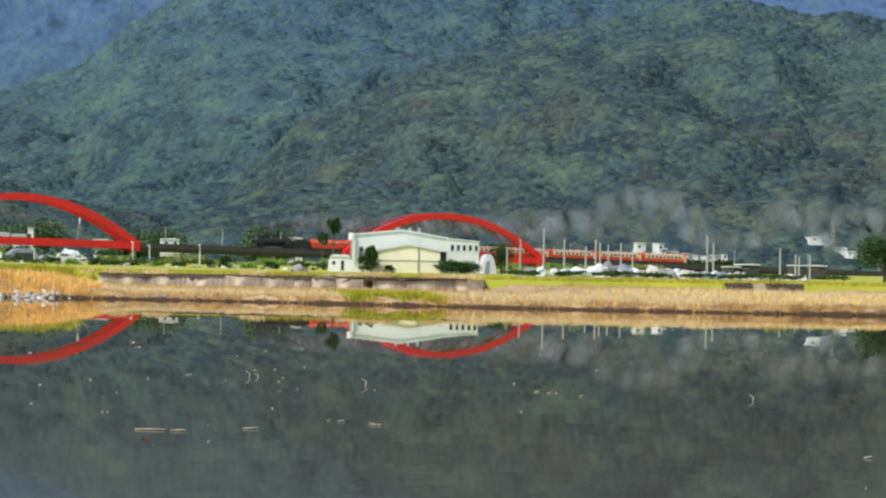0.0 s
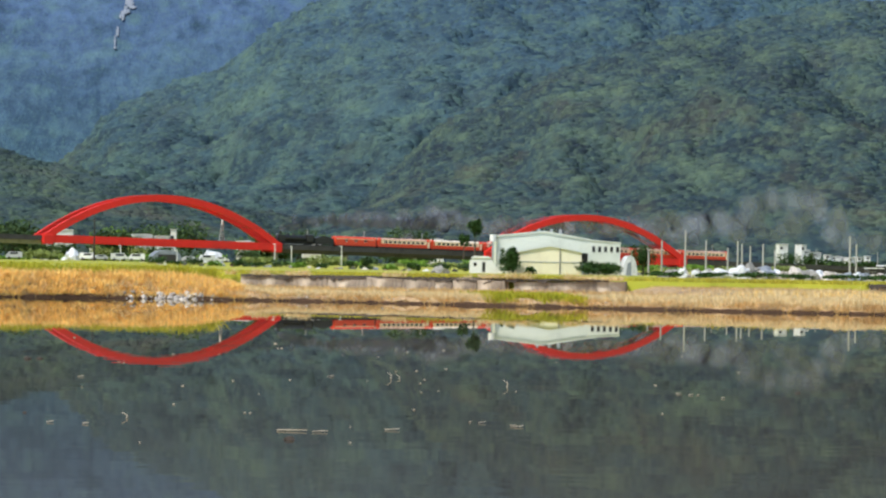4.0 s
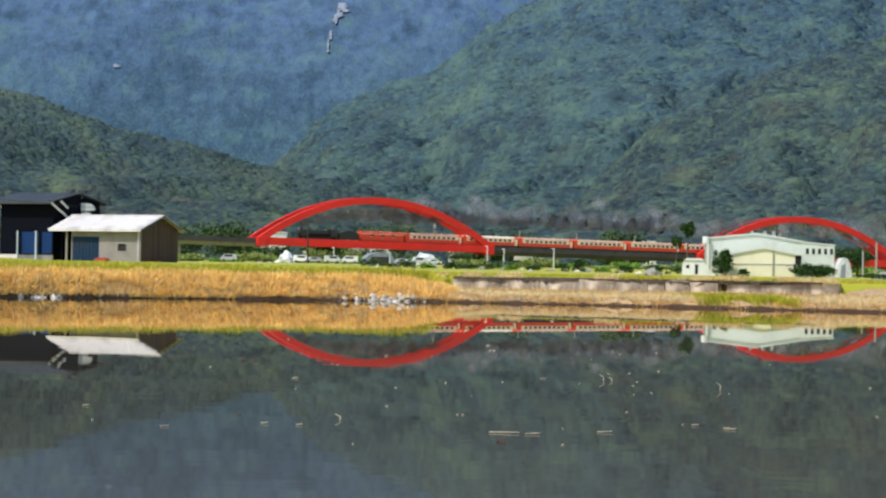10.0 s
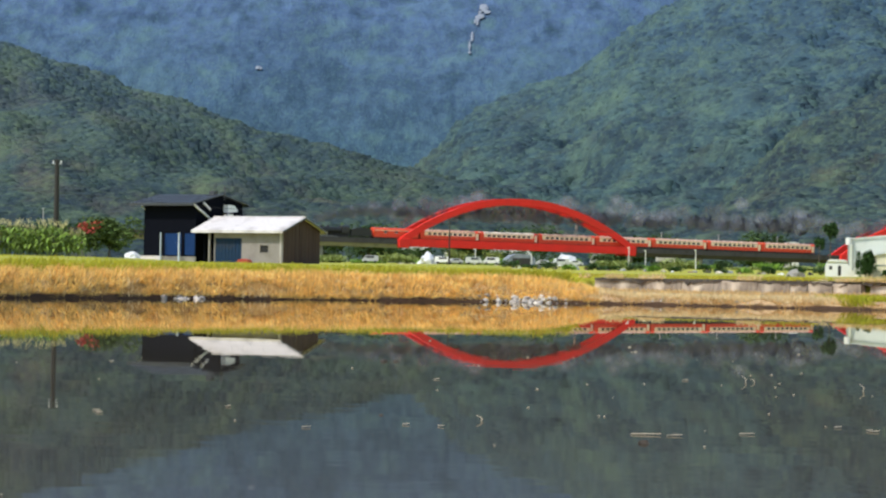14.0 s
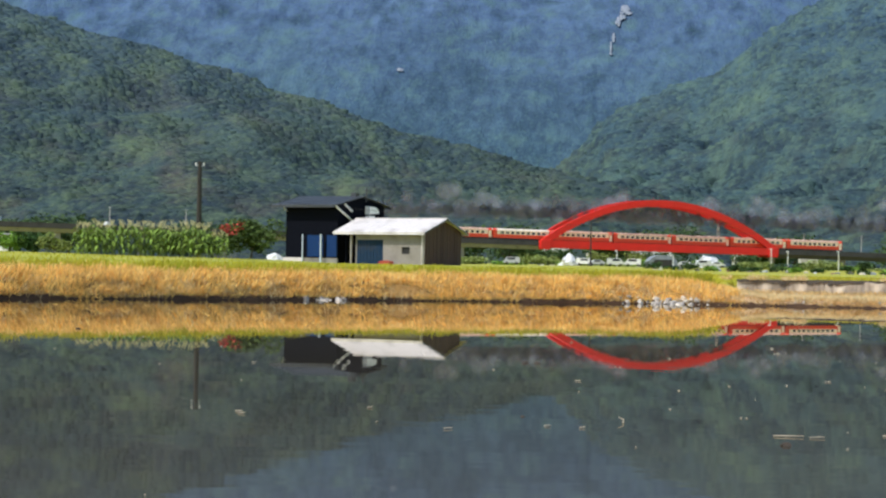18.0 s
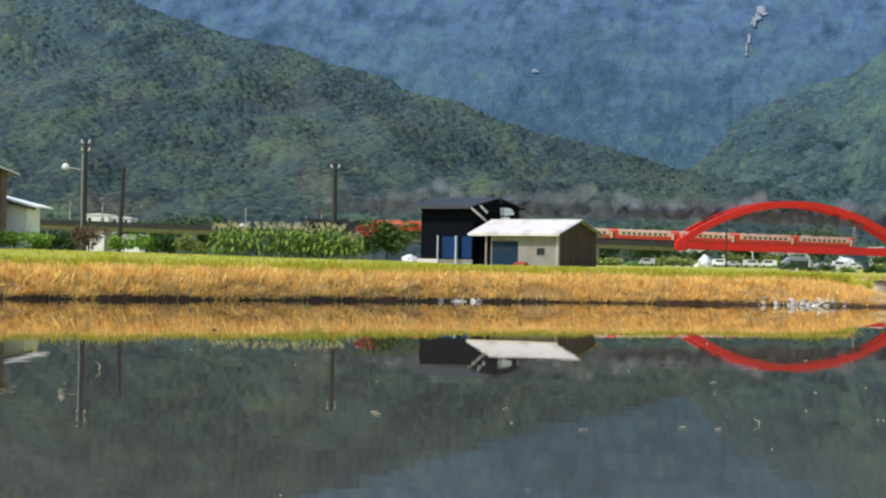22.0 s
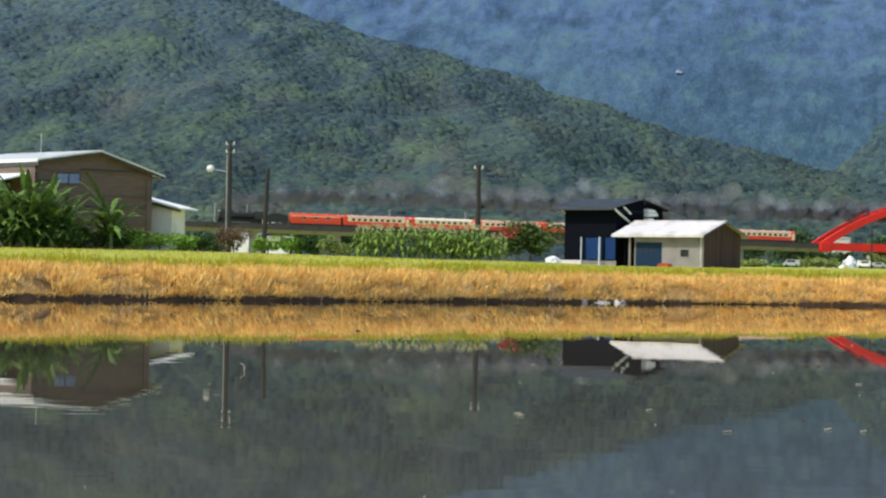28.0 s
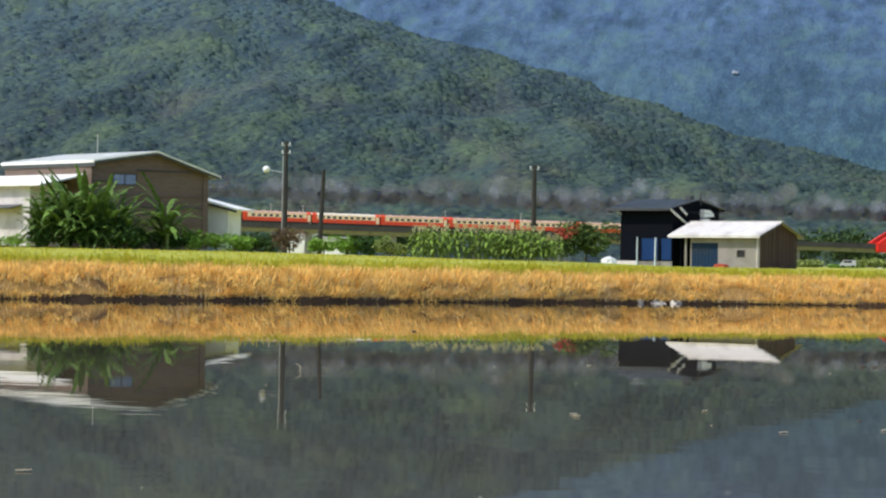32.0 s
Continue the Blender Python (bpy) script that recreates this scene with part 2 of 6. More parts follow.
def rod(p0, p1, r0, r1=None, n=8, bm=None):
    bm = bm or bmesh.new()
    p0, p1 = Vector(p0), Vector(p1)
    d = p1 - p0
    m = Matrix.Translation((p0 + p1) / 2) @ d.to_track_quat("Z", "Y").to_matrix().to_4x4()
    bmesh.ops.create_cone(bm, cap_ends=True, segments=n, radius1=r0, radius2=r0 if r1 is None else r1, depth=d.length, matrix=m)
    return bm


def prism(outline, axis, lo, hi, bm=None):
    """A straight prism on an outline of 2D points; axis is the one along which it is drawn out."""
    bm = bm or bmesh.new()
    put = {"x": lambda a, b, c: (c, a, b), "y": lambda a, b, c: (a, c, b), "z": lambda a, b, c: (a, b, c)}[axis]
    ends = [[bm.verts.new(put(a, b, c)) for a, b in outline] for c in (lo, hi)]
    for e in ends:
        bm.faces.new(e)
    n = len(outline)
    for i in range(n):
        bm.faces.new((ends[0][i], ends[0][(i + 1) % n], ends[1][(i + 1) % n], ends[1][i]))
    return bm


def hashed(ix, iy, seed):
    h = np.sin(ix * 127.1 + iy * 311.7 + seed * 74.7) * 43758.5453
    return h - np.floor(h)


def lumps(x, y, seed=0):
    """Smooth value noise in 0..1 on arrays."""
    ix, iy = np.floor(x), np.floor(y)
    fx, fy = x - ix, y - iy
    fx, fy = fx * fx * (3 - 2 * fx), fy * fy * (3 - 2 * fy)
    a = hashed(ix, iy, seed) * (1 - fx) + hashed(ix + 1, iy, seed) * fx
    b = hashed(ix, iy + 1, seed) * (1 - fx) + hashed(ix + 1, iy + 1, seed) * fx
    return a * (1 - fy) + b * fy


def fbm(x, y, octaves=4, seed=0):
    total, amp, norm = 0.0, 1.0, 0.0
    for k in range(octaves):
        total = total + amp * lumps(x * 2 ** k, y * 2 ** k, seed + k)
        norm += amp
        amp *= 0.5
    return total / norm


# ---- the lie of the land ----
SHORE = ((-400, 60), (-60, 55), (-26, 70), (-18, 81), (-8, 101), (-2, 107), (5, 110), (10, 107), (15.5, 98), (21.5, 92.5), (27, 90.5), (60, 84), (400, 70))


def shore(x):
    xs, ys = zip(*SHORE)
    return sum(np.interp(x + dx, xs, ys) for dx in (-3, -1.5, 0, 1.5, 3)) / 5


def right_side(x):
    """0 along the high grassy bank, 1 where the bank is low and the fields lie in a terrace behind it."""
    t = np.clip((x - 2.5) / 4.0, 0, 1)
    return t * t * (3 - 2 * t)


TERRACE = 52.0  # metres from the low bank back to the terrace wall


def land(x, y):
    """Height of the dry land beyond the paddy."""
    z = np.interp(y, (0, 110, 200, 250, 400, 620, 850, 1100, 1400, 2600, 5000), (0.9, 0.95, 1.7, 1.98, 2.05, 3.2, 5.0, 5.4, 9.0, 20.0, 30.0))
    low = np.interp(y, (0, 130, 160, 205, 300, 400, 620, 850, 1100, 1400, 2600, 5000), (0.9, 0.92, 0.97, 1.22, 1.5, 1.8, 2.75, 5.0, 5.4, 9.0, 20.0, 30.0))
    s = np.clip((x + 6) / 14, 0, 1)
    rise = np.interp(x, (-70, -48, -30), (0.5, 0.42, 0.1)) * np.interp(y, (120, 215, 300, 500), (0, 1, 1, 0)) * (x < -10)
    dip = 0.25 * np.interp(x, (-26, -21, -8, 0), (0, 1, 1, 0)) * np.interp(y, (150, 190, 260, 300), (0, 1, 1, 0))
    return z * (1 - s) + low * s + rise - dip


def bank_z(x, v):
    """Height of the ground v metres behind the waterline."""
    high = np.interp(v, (-0.5, 0, 0.25, 0.6, 1.0, 2.0), (-0.35, -0.04, 0.16, 0.45, 0.62, 0.72))
    t = np.clip((v - 1.0) / 12, 0, 1)
    far = land(x, shore(x) + v)
    high = high * (1 - t) + far * t
    low = np.interp(v, (-0.5, 0, 0.25, 0.6, 2.0, 6.0, TERRACE), (-0.35, -0.04, 0.10, 0.18, 0.22, 0.20, 0.30))
    ramped = np.clip((x - 23.8) / 1.6, 0, 1) * np.clip((35.3 - x) / 1.6, 0, 1) + np.clip((x - 38.0) / 1.5, 0, 1)
    low = low + ramped * np.clip((v - 4) / (TERRACE - 4), 0, 1) ** 0.8 * 0.36
    low = np.where(v > TERRACE + 0.05, far, low)
    s = right_side(x)
    return high * (1 - s) + low * s


def build_ground():
    xs = np.concatenate([np.arange(-2200, -60, 60), np.arange(-60, 60, 0.8), np.arange(60, 2201, 60)])
    vs = np.array([-0.5, 0.0, 0.25, 0.5, 0.75, 1.0, 1.4, 2.0, 3.0, 5.0, 8, 12, 18, 26, 40, TERRACE, TERRACE + 0.12, 60, 80, 105, 130, 160, 200, 260, 340, 440, 560, 700, 850, 1000, 1250, 1500, 2000, 2900, 3800, 4700])
    X, V = np.meshgrid(xs, vs, indexing="ij")
    Y = shore(X) + V
    Z = bank_z(X, V)
    Z += (fbm(X * 0.8, Y * 0.8, 3, 5) - 0.5) * 0.14 * ((V > 3) & (V < 12))
    verts = np.stack([X, Y, Z], -1).reshape(-1, 3)
    nx, nv = len(xs), len(vs)
    i, j = np.meshgrid(np.arange(nx - 1), np.arange(nv - 1), indexing="ij")
    a = (i * nv + j).ravel()
    faces = np.stack([a, a + nv, a + nv + 1, a + 1], 1)
    tagged(new("ground", mesh_of("ground", verts, faces, M_GROUND, True)), "flat valley floor of yellow-green fields behind the paddy bank", "ground", kind="structure")
    for name, label, v, lift, material in (("mud_edge", "dark wet mud along the water's edge", (-0.35, -0.1, 0.0, 0.05, 0.1, 0.15), 0.035, M_MUD), ("bank_soil", "dry golden-brown soil of the paddy bank", (0.15, 0.3, 0.5, 0.75, 1.0, 1.4, 2.2, 3.2, 6.0, 12, 25, TERRACE), 0.03, M_SOIL), ("low_bank_soil", "pale crumbling earth of the low bank", (0.12, 0.3, 0.5, 0.75, 1.0, 1.4, 2.2, 3.2, 6.0, 12, 25, TERRACE), 0.035, M_EARTH)):
        sx, sv = np.arange(*{"bank_soil": (-60, 4.6), "low_bank_soil": (4.43, 60)}.get(name, (-60, 60)), 0.17), np.array(v)
        X, V = np.meshgrid(sx, sv, indexing="ij")
        Y = shore(X) + V
        Z = bank_z(X, V) + lift - 0.3 * (V > 3.3) * (1 - right_side(X)) + (fbm(X * 4.1, V * 3, 4, 4) - 0.4) * 0.12
        a = (np.arange(len(sx) - 1)[:, None] * len(sv) + np.arange(len(sv) - 1)[None, :]).ravel()
        tagged(new(name, mesh_of(name, np.stack([X, Y, Z], -1).reshape(-1, 3), np.stack([a, a + len(sv), a + len(sv) + 1, a + 1], 1), material, True)), label, "ground", kind="structure")
    # the paddy's bed, and the near bank on which the tripod stands
    bed = [(-400, -2.0, -0.35), (400, -2.0, -0.35), (400, 130, -0.35), (-400, 130, -0.35)]
    tagged(new("paddy_bed", mesh_of("paddy_bed", bed, [(0, 1, 2, 3)], M_MUD)), "dark wet mud bed under the paddy water", "ground", kind="structure")
    xs2 = np.arange(-400, 401, 4.0)
    prof = ((3.0, -0.36), (2.2, 0.05), (1.4, 0.22), (-2.0, 0.12), (-12, 0.15), (-60, 0.5), (-600, 0.8), (-2500, 1.0))
    verts = [(x, y + 0.3 * math.sin(x * 0.7), z) for x in xs2 for y, z in prof]
    n = len(prof)
    faces = [(k * n + q, (k + 1) * n + q, (k + 1) * n + q + 1, k * n + q + 1) for k in range(len(xs2) - 1) for q in range(n - 1)]
    tagged(new("near_bank", mesh_of("near_bank", verts, faces, M_GROUND, True)), "low grassy bank at the near edge of the paddy", "ground", kind="structure")
    water = [(-400, 2.0, 0), (400, 2.0, 0), (400, 125, 0), (-400, 125, 0)]
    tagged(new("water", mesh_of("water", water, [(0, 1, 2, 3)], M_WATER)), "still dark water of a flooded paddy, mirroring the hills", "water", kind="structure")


FOCAL = 5578.6  # ridge lines below are written as slopes times this


def ridge(name, label, crest, foot_y, crest_y, material, power, gully, seed, step, rows, lift, bump):
    """One wooded mountainside: its foot, its crest line and the gullies between."""
    sx, sh = zip(*crest)
    s = np.arange(sx[0], sx[-1] + 1, step)
    v = np.concatenate([np.linspace(0, 1, rows), [1.06, 1.2]])
    S, V = np.meshgrid(s, v, indexing="ij")
    Y = foot_y + (crest_y - foot_y) * V
    X = S / FOCAL * Y
    top = np.interp(S, sx, sh)
    foot = (land(X, np.full_like(X, foot_y)) - 2.0) / foot_y * FOCAL
    up = np.clip(V, 0, 1) ** power
    E = foot + np.maximum(top - foot, 6) * up
    wide = fbm(X / 170 + 0.4 * Y / 170, Y / 420, 3, seed) - 0.5
    narrow = np.abs(fbm(X / 70 - 0.25 * Y / 70, Y / 160, 3, seed + 9) - 0.5)
    E += (wide * gully * 1.5 - narrow * gully) * np.clip(V * 3, 0, 1) * np.clip((1 - V) * 4, 0, 1) * np.clip((top - foot) / 200, 0.1, 1)
    E = np.where(V > 1, E - (V - 1) * 500, E)
    Z = 0.75 + E / FOCAL * Y
    canopy = fbm(X / lift * 0.85, Y / lift * 0.45, 2, seed + 3)
    Z += (canopy - 0.5) * bump * np.clip(V * 12, 0, 1)
    nv = len(v)
    i, j = np.meshgrid(np.arange(len(s) - 1), np.arange(nv - 1), indexing="ij")
    a = (i * nv + j).ravel()
    ob = new(name, mesh_of(name, np.stack([X, Y, Z], -1).reshape(-1, 3), np.stack([a, a + nv, a + nv + 1, a + 1], 1), material, True))
    tagged(ob, label, "mountain", kind="structure")
    return X, Y, Z


def crowns(name, label, grid, count, size, material, seed, squash=0.8, reach=(-1760, 1760), sink=0.5):
    """Tree crowns strewn over a mountainside, one low lumpy crown each, joined."""
    ring = lambda r, z, turn: [(r * math.cos(a), r * math.sin(a), z) for a in (turn + k * 1.5708 for k in range(4))]
    base = np.array([(0, 0, 1.0)] + ring(0.74, 0.66, 0.0) + ring(1.12, -1.7, 0.785))
    tri = np.array([(0, 1 + k, 1 + (k + 1) % 4) for k in range(4)] + [(1 + k, 5 + k, 1 + (k + 1) % 4) for k in range(4)] + [(1 + (k + 1) % 4, 5 + k, 5 + (k + 1) % 4) for k in range(4)])
    X, Y, Z = grid
    rng = np.random.default_rng(seed)
    nx, nv = X.shape
    S = X[:, 0] / Y[:, 0] * FOCAL
    lo, hi = np.searchsorted(S, reach[0]), min(np.searchsorted(S, reach[1]), nx - 1)
    i = lo + rng.random(count) * (hi - lo - 0.01)
    j = rng.random(count) ** 0.8 * (nv - 3.01)
    i0, j0 = i.astype(int), j.astype(int)
    fi, fj = i - i0, j - j0
    at = lambda A: (A[i0, j0] * (1 - fi) * (1 - fj) + A[i0 + 1, j0] * fi * (1 - fj) + A[i0, j0 + 1] * (1 - fi) * fj + A[i0 + 1, j0 + 1] * fi * fj)
    px, py, pz = at(X), at(Y), at(Z)
    keep = (fbm(px / 28, py / 40, 2, seed + 1) > 0.2) & (pz / py * FOCAL < 560)
    px, py, pz = px[keep], py[keep], pz[keep]
    n = len(px)
    r = size * (0.4 + 1.25 * rng.random(n) ** 2.6)
    jit = 1 + 0.3 * (rng.random((n, len(base), 1)) - 0.5) * 2
    yaw = rng.random(n) * 6.283
    c, sn = np.cos(yaw)[:, None], np.sin(yaw)[:, None]
    bx, by, bz = base[None, :, 0], base[None, :, 1], base[None, :, 2]
    loc = np.stack([1.6 * (bx * c - by * sn), bx * sn + by * c, np.broadcast_to(bz, (n, len(base))) * squash * (0.55 + 0.7 * rng.random((n, 1)))], -1) * jit * r[:, None, None]
    V = loc + np.stack([px, py, pz - sink * r], -1)[:, None, :]
    faces = (tri[None] + (np.arange(n) * len(base))[:, None, None]).reshape(-1, 3)
    tagged(new(name, mesh_of(name, V.reshape(-1, 3), faces, material, True)), label, "forest", kind="stuff")


build_ground()
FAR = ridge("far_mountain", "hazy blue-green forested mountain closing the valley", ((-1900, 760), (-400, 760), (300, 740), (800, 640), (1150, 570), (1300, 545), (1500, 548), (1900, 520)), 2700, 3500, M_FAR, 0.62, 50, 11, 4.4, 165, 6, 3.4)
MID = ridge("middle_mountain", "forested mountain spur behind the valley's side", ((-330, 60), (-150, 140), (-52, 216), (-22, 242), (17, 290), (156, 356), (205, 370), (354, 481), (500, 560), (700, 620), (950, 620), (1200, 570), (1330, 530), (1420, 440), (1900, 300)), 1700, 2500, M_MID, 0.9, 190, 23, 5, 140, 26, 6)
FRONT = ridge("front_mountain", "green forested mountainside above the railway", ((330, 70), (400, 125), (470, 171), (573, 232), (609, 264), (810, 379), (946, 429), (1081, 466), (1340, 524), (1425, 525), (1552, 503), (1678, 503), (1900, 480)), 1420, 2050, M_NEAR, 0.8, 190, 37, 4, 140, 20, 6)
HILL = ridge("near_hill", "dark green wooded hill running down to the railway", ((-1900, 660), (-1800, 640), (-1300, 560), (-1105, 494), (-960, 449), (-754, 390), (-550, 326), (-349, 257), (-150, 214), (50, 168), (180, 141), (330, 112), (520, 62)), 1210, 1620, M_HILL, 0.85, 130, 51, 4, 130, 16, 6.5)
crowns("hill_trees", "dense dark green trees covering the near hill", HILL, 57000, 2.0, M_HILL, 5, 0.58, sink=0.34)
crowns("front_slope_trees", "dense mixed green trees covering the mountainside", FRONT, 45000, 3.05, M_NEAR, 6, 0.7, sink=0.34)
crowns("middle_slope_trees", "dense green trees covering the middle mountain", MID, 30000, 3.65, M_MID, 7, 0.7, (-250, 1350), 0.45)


# ---- the railway ----
TRACK_TURN = math.degrees(math.atan(0.492))
DX, DY, FALL = math.cos(radians(TRACK_TURN)), math.sin(radians(TRACK_TURN)), 0.0122


def track(u, side=0.0, up=0.0):
    """A point of the line: u metres along it, at the height of the rails."""
    return (DX * u - DY * side, 962 + DY * u + DX * side, 12.2 - FALL * u + up)


def on_track(u, side=0.0, up=0.0):
    return pose(*track(u, side, up), 0, math.degrees(math.atan(FALL)), TRACK_TURN)


def sweep(points, w, h, bm=None):
    """A box section w wide (across the line) and h deep swept along points in the x-z plane."""
    bm = bm or bmesh.new()
    rings = []
    for k, (x, z) in enumerate(points):
        a, b = points[max(k - 1, 0)], points[min(k + 1, len(points) - 1)]
        d = Vector((b[0] - a[0], b[1] - a[1])).normalized()
        n = Vector((-d.y, d.x)) * h / 2
        rings.append([bm.verts.new((x + s * n.x, y, z + s * n.y)) for s, y in ((-1, -w / 2), (-1, w / 2), (1, w / 2), (1, -w / 2))])
    for r, q in zip(rings, rings[1:]):
        for k in range(4):
            bm.faces.new((r[k], r[(k + 1) % 4], q[(k + 1) % 4], q[k]))
    bm.faces.new(rings[0])
    bm.faces.new(rings[-1])
    return bm


def arch_bridge(u0, u1):
    span = u1 - u0
    rise = 13.6
    mid = (u0 + u1) / 2
    ob = thing("arch_bridge", on_track(mid), "red steel tied-arch railway bridge over the river bed", "bridge", "red railway bridge spans")
    pts = [(span / 2 * c, -0.6 + rise * (1 - abs(c) ** 2.05)) for c in np.linspace(-1, 1, 33)]
    for side in (-3.1, 3.1):
        rib = part("arch_rib", sweep(pts, 1.1, 2.0), M_RED, ob, at=pose(0, side, 0))
        tie = part("tie_girder", sweep([(-span / 2 - 0.6, -0.6), (span / 2 + 0.6, -0.6)], 0.9, 2.3), M_RED, ob, at=pose(0, side, 0))
    for k in range(4, 13):
        c = -1 + 2 * k / 16
        z = -0.6 + rise * (1 - abs(c) ** 2.05)
        part("cross_brace", box(-0.35, 0.35, -2.6, 2.6, -0.35, 0.35), M_RED, ob, at=pose(span / 2 * c, 0, z))
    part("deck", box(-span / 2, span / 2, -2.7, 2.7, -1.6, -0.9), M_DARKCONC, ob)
    for x in (-span / 2, span / 2):
        for y in (-3.1, 3.1):
            part("end_block", box(-1.6, 1.6, -0.7, 0.7, -2.3, 0.6, ), M_RED, ob, at=pose(x - math.copysign(1.2, x), y, 0), bevel=0.15)
    return ob


def viaduct_span(u0, u1):
    length = u1 - u0
    ob = thing("viaduct_span", on_track((u0 + u1) / 2), "grey concrete viaduct span on a tall pier", "viaduct", "concrete viaduct spans")
    # girders beyond the first arch: their shade is put into a near-black colour
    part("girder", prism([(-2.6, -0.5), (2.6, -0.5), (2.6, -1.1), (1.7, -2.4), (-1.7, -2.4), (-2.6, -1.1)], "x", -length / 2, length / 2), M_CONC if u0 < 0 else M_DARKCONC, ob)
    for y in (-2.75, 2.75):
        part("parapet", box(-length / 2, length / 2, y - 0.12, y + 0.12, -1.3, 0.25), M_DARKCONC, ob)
    part("rail", box(-length / 2, length / 2, -0.58, -0.5, -0.16, 0), M_STEEL, ob)
    part("rail", box(-length / 2, length / 2, 0.5, 0.58, -0.16, 0), M_STEEL, ob)
    x, y, z = track(u0)
    g = float(land(np.array(x), np.array(y)))
    part("pier", rod((-length / 2, 0, -(z - g) - 0.6), (-length / 2, 0, -2.4), 1.15, 1.0, 12), M_CONC, ob)
    return ob


ARCHES = ((-19.5, 61.5), (138.5, 219.5))
for a in ARCHES:
    arch_bridge(*a)
for lo, hi in ((-620, -19.5), (61.5, 138.5), (219.5, 470)):
    n = max(1, round((hi - lo) / 25))
    for k in range(n):
        viaduct_span(lo + (hi - lo) * k / n, lo + (hi - lo) * (k + 1) / n)


# ---- the train ----
M_CREAM_CAR = surface("cream_coach_paint", (0.95, 0.73, 0.50), (0.90, 0.66, 0.44), 0.5, 5.0, 0.45, bump=0.03)
M_RED_CAR = surface("vermilion_coach_paint", (0.80, 0.070, 0.022), (0.74, 0.060, 0.02), 0.5, 5.0, 0.45, bump=0.03)
M_CARROOF = surface("pale_grey_coach_roof", (0.84, 0.72, 0.60), (0.78, 0.66, 0.55), 0.4, 4.0, 0.6, bump=0.03, stain=(0.56, 0.46, 0.36))
M_TANROOF = surface("dusty_rose_coach_roof", (0.64, 0.40, 0.30), (0.54, 0.32, 0.24), 0.4, 4.0, 0.6, bump=0.03, stain=(0.40, 0.22, 0.16))
M_UNDER = surface("sooty_underframe", (0.022, 0.020, 0.019), (0.035, 0.032, 0.03), 0.5, 5.0, 0.7)
M_LOCO = surface("black_locomotive_paint", (0.012, 0.012, 0.013), (0.02, 0.02, 0.021), 0.5, 5.0, 0.42, bump=0.05)
M_COAL = surface("coal", (0.010, 0.010, 0.010), (0.03, 0.03, 0.03), 1.5, 4.0, 0.5, bump=0.8, dist=0.1)


def bogie(ob, x):
    b = part("bogie", box(-1.5, 1.5, -1.15, 1.15, 0.42, 0.75), M_UNDER, ob, at=pose(x, 0, 0))
    for dx in (-1.0, 1.0):
        for y in (-0.55, 0.55):
            part("wheel", rod((dx, y - 0.07, 0.43), (dx, y + 0.07, 0.43), 0.43, n=14), M_UNDER, b)


def coach(plain=False, length=19.8, pale=False):
    h = length / 2
    ob = thing("railway_coach", on_track(0), "red baggage coach with a pale roof behind the steam engine" if plain else "cream and red passenger coach with a white roof and dark windows" if pale else "cream and red passenger coach with a row of dark windows", "train coach", "" if plain else "coaches of the steam train")
    part("underframe", box(-h + 0.2, h - 0.2, -1.3, 1.3, 0.62, 1.0), M_UNDER, ob)
    part("lower_side", box(-h, h, -1.43, 1.43, 1.0, 2.12), M_RED_CAR, ob, bevel=0.04)
    part("window_band", box(-h + (0 if plain else 1.3), h - (0 if plain else 1.3), -1.42, 1.42, 2.12, 3.25), M_RED_CAR if plain else M_CREAM_CAR, ob)
    if not plain:
        for s in (-1, 1):
            part("vestibule", box(min(s * h, s * (h - 1.3)), max(s * h, s * (h - 1.3)), -1.425, 1.425, 2.12, 3.25), M_RED_CAR, ob)
            part("door", box(-0.42, 0.42, -1.46, 1.46, 1.15, 3.1), M_CREAM_CAR if s > 0 else M_RED_CAR, ob, at=pose(s * (h - 0.62), 0, 0))
            part("gangway", box(-0.28, 0.28, -0.75, 0.75, 1.0, 3.3), M_UNDER, ob, at=pose(s * (h + 0.2), 0, 0))
    if plain:
        part("cream_stripe", box(-h + 0.1, h - 0.1, -1.432, 1.432, 2.98, 3.2), M_CREAM_CAR, ob)
    n = 3 if plain else 9
    for k in range(n):
        x = (k - (n - 1) / 2) * (3.6 if plain else 1.72)
        w = part("window", box(-0.5, 0.5, -1.435, 1.435, 2.3, 2.95), M_GLASS, ob, at=pose(x, 0, 0))
        part("window_frame", box(-0.56, 0.56, -1.44, 1.44, 2.23, 2.3), M_CARROOF, w)
    if not plain:
        for s in (-1, 1):
            part("roof_end", prism([(1.47 * math.cos(a), 3.25 + 0.645 * math.sin(a)) for a in np.linspace(0, math.pi, 11)], "x", min(s * h, s * (h - 1.25)) + 0.003, max(s * h, s * (h - 1.25)) - 0.003), M_RED_CAR, ob)
    arc = [(1.45 * math.cos(a), 3.25 + 0.62 * math.sin(a)) for a in np.linspace(0, math.pi, 11)]
    part("roof", prism(arc, "x", -h, h), M_CARROOF if pale else M_RED_CAR if plain else M_TANROOF, ob)
    for k in range(5):
        part("roof_vent", rod((0, 0, 3.8), (0, 0, 4.02), 0.22, 0.16, 8), M_CARROOF, ob, at=pose((k - 2) * 3.4, 0, 0))
    for s in (-1, 1):
        bogie(ob, s * (h - 3.0))
    return ob


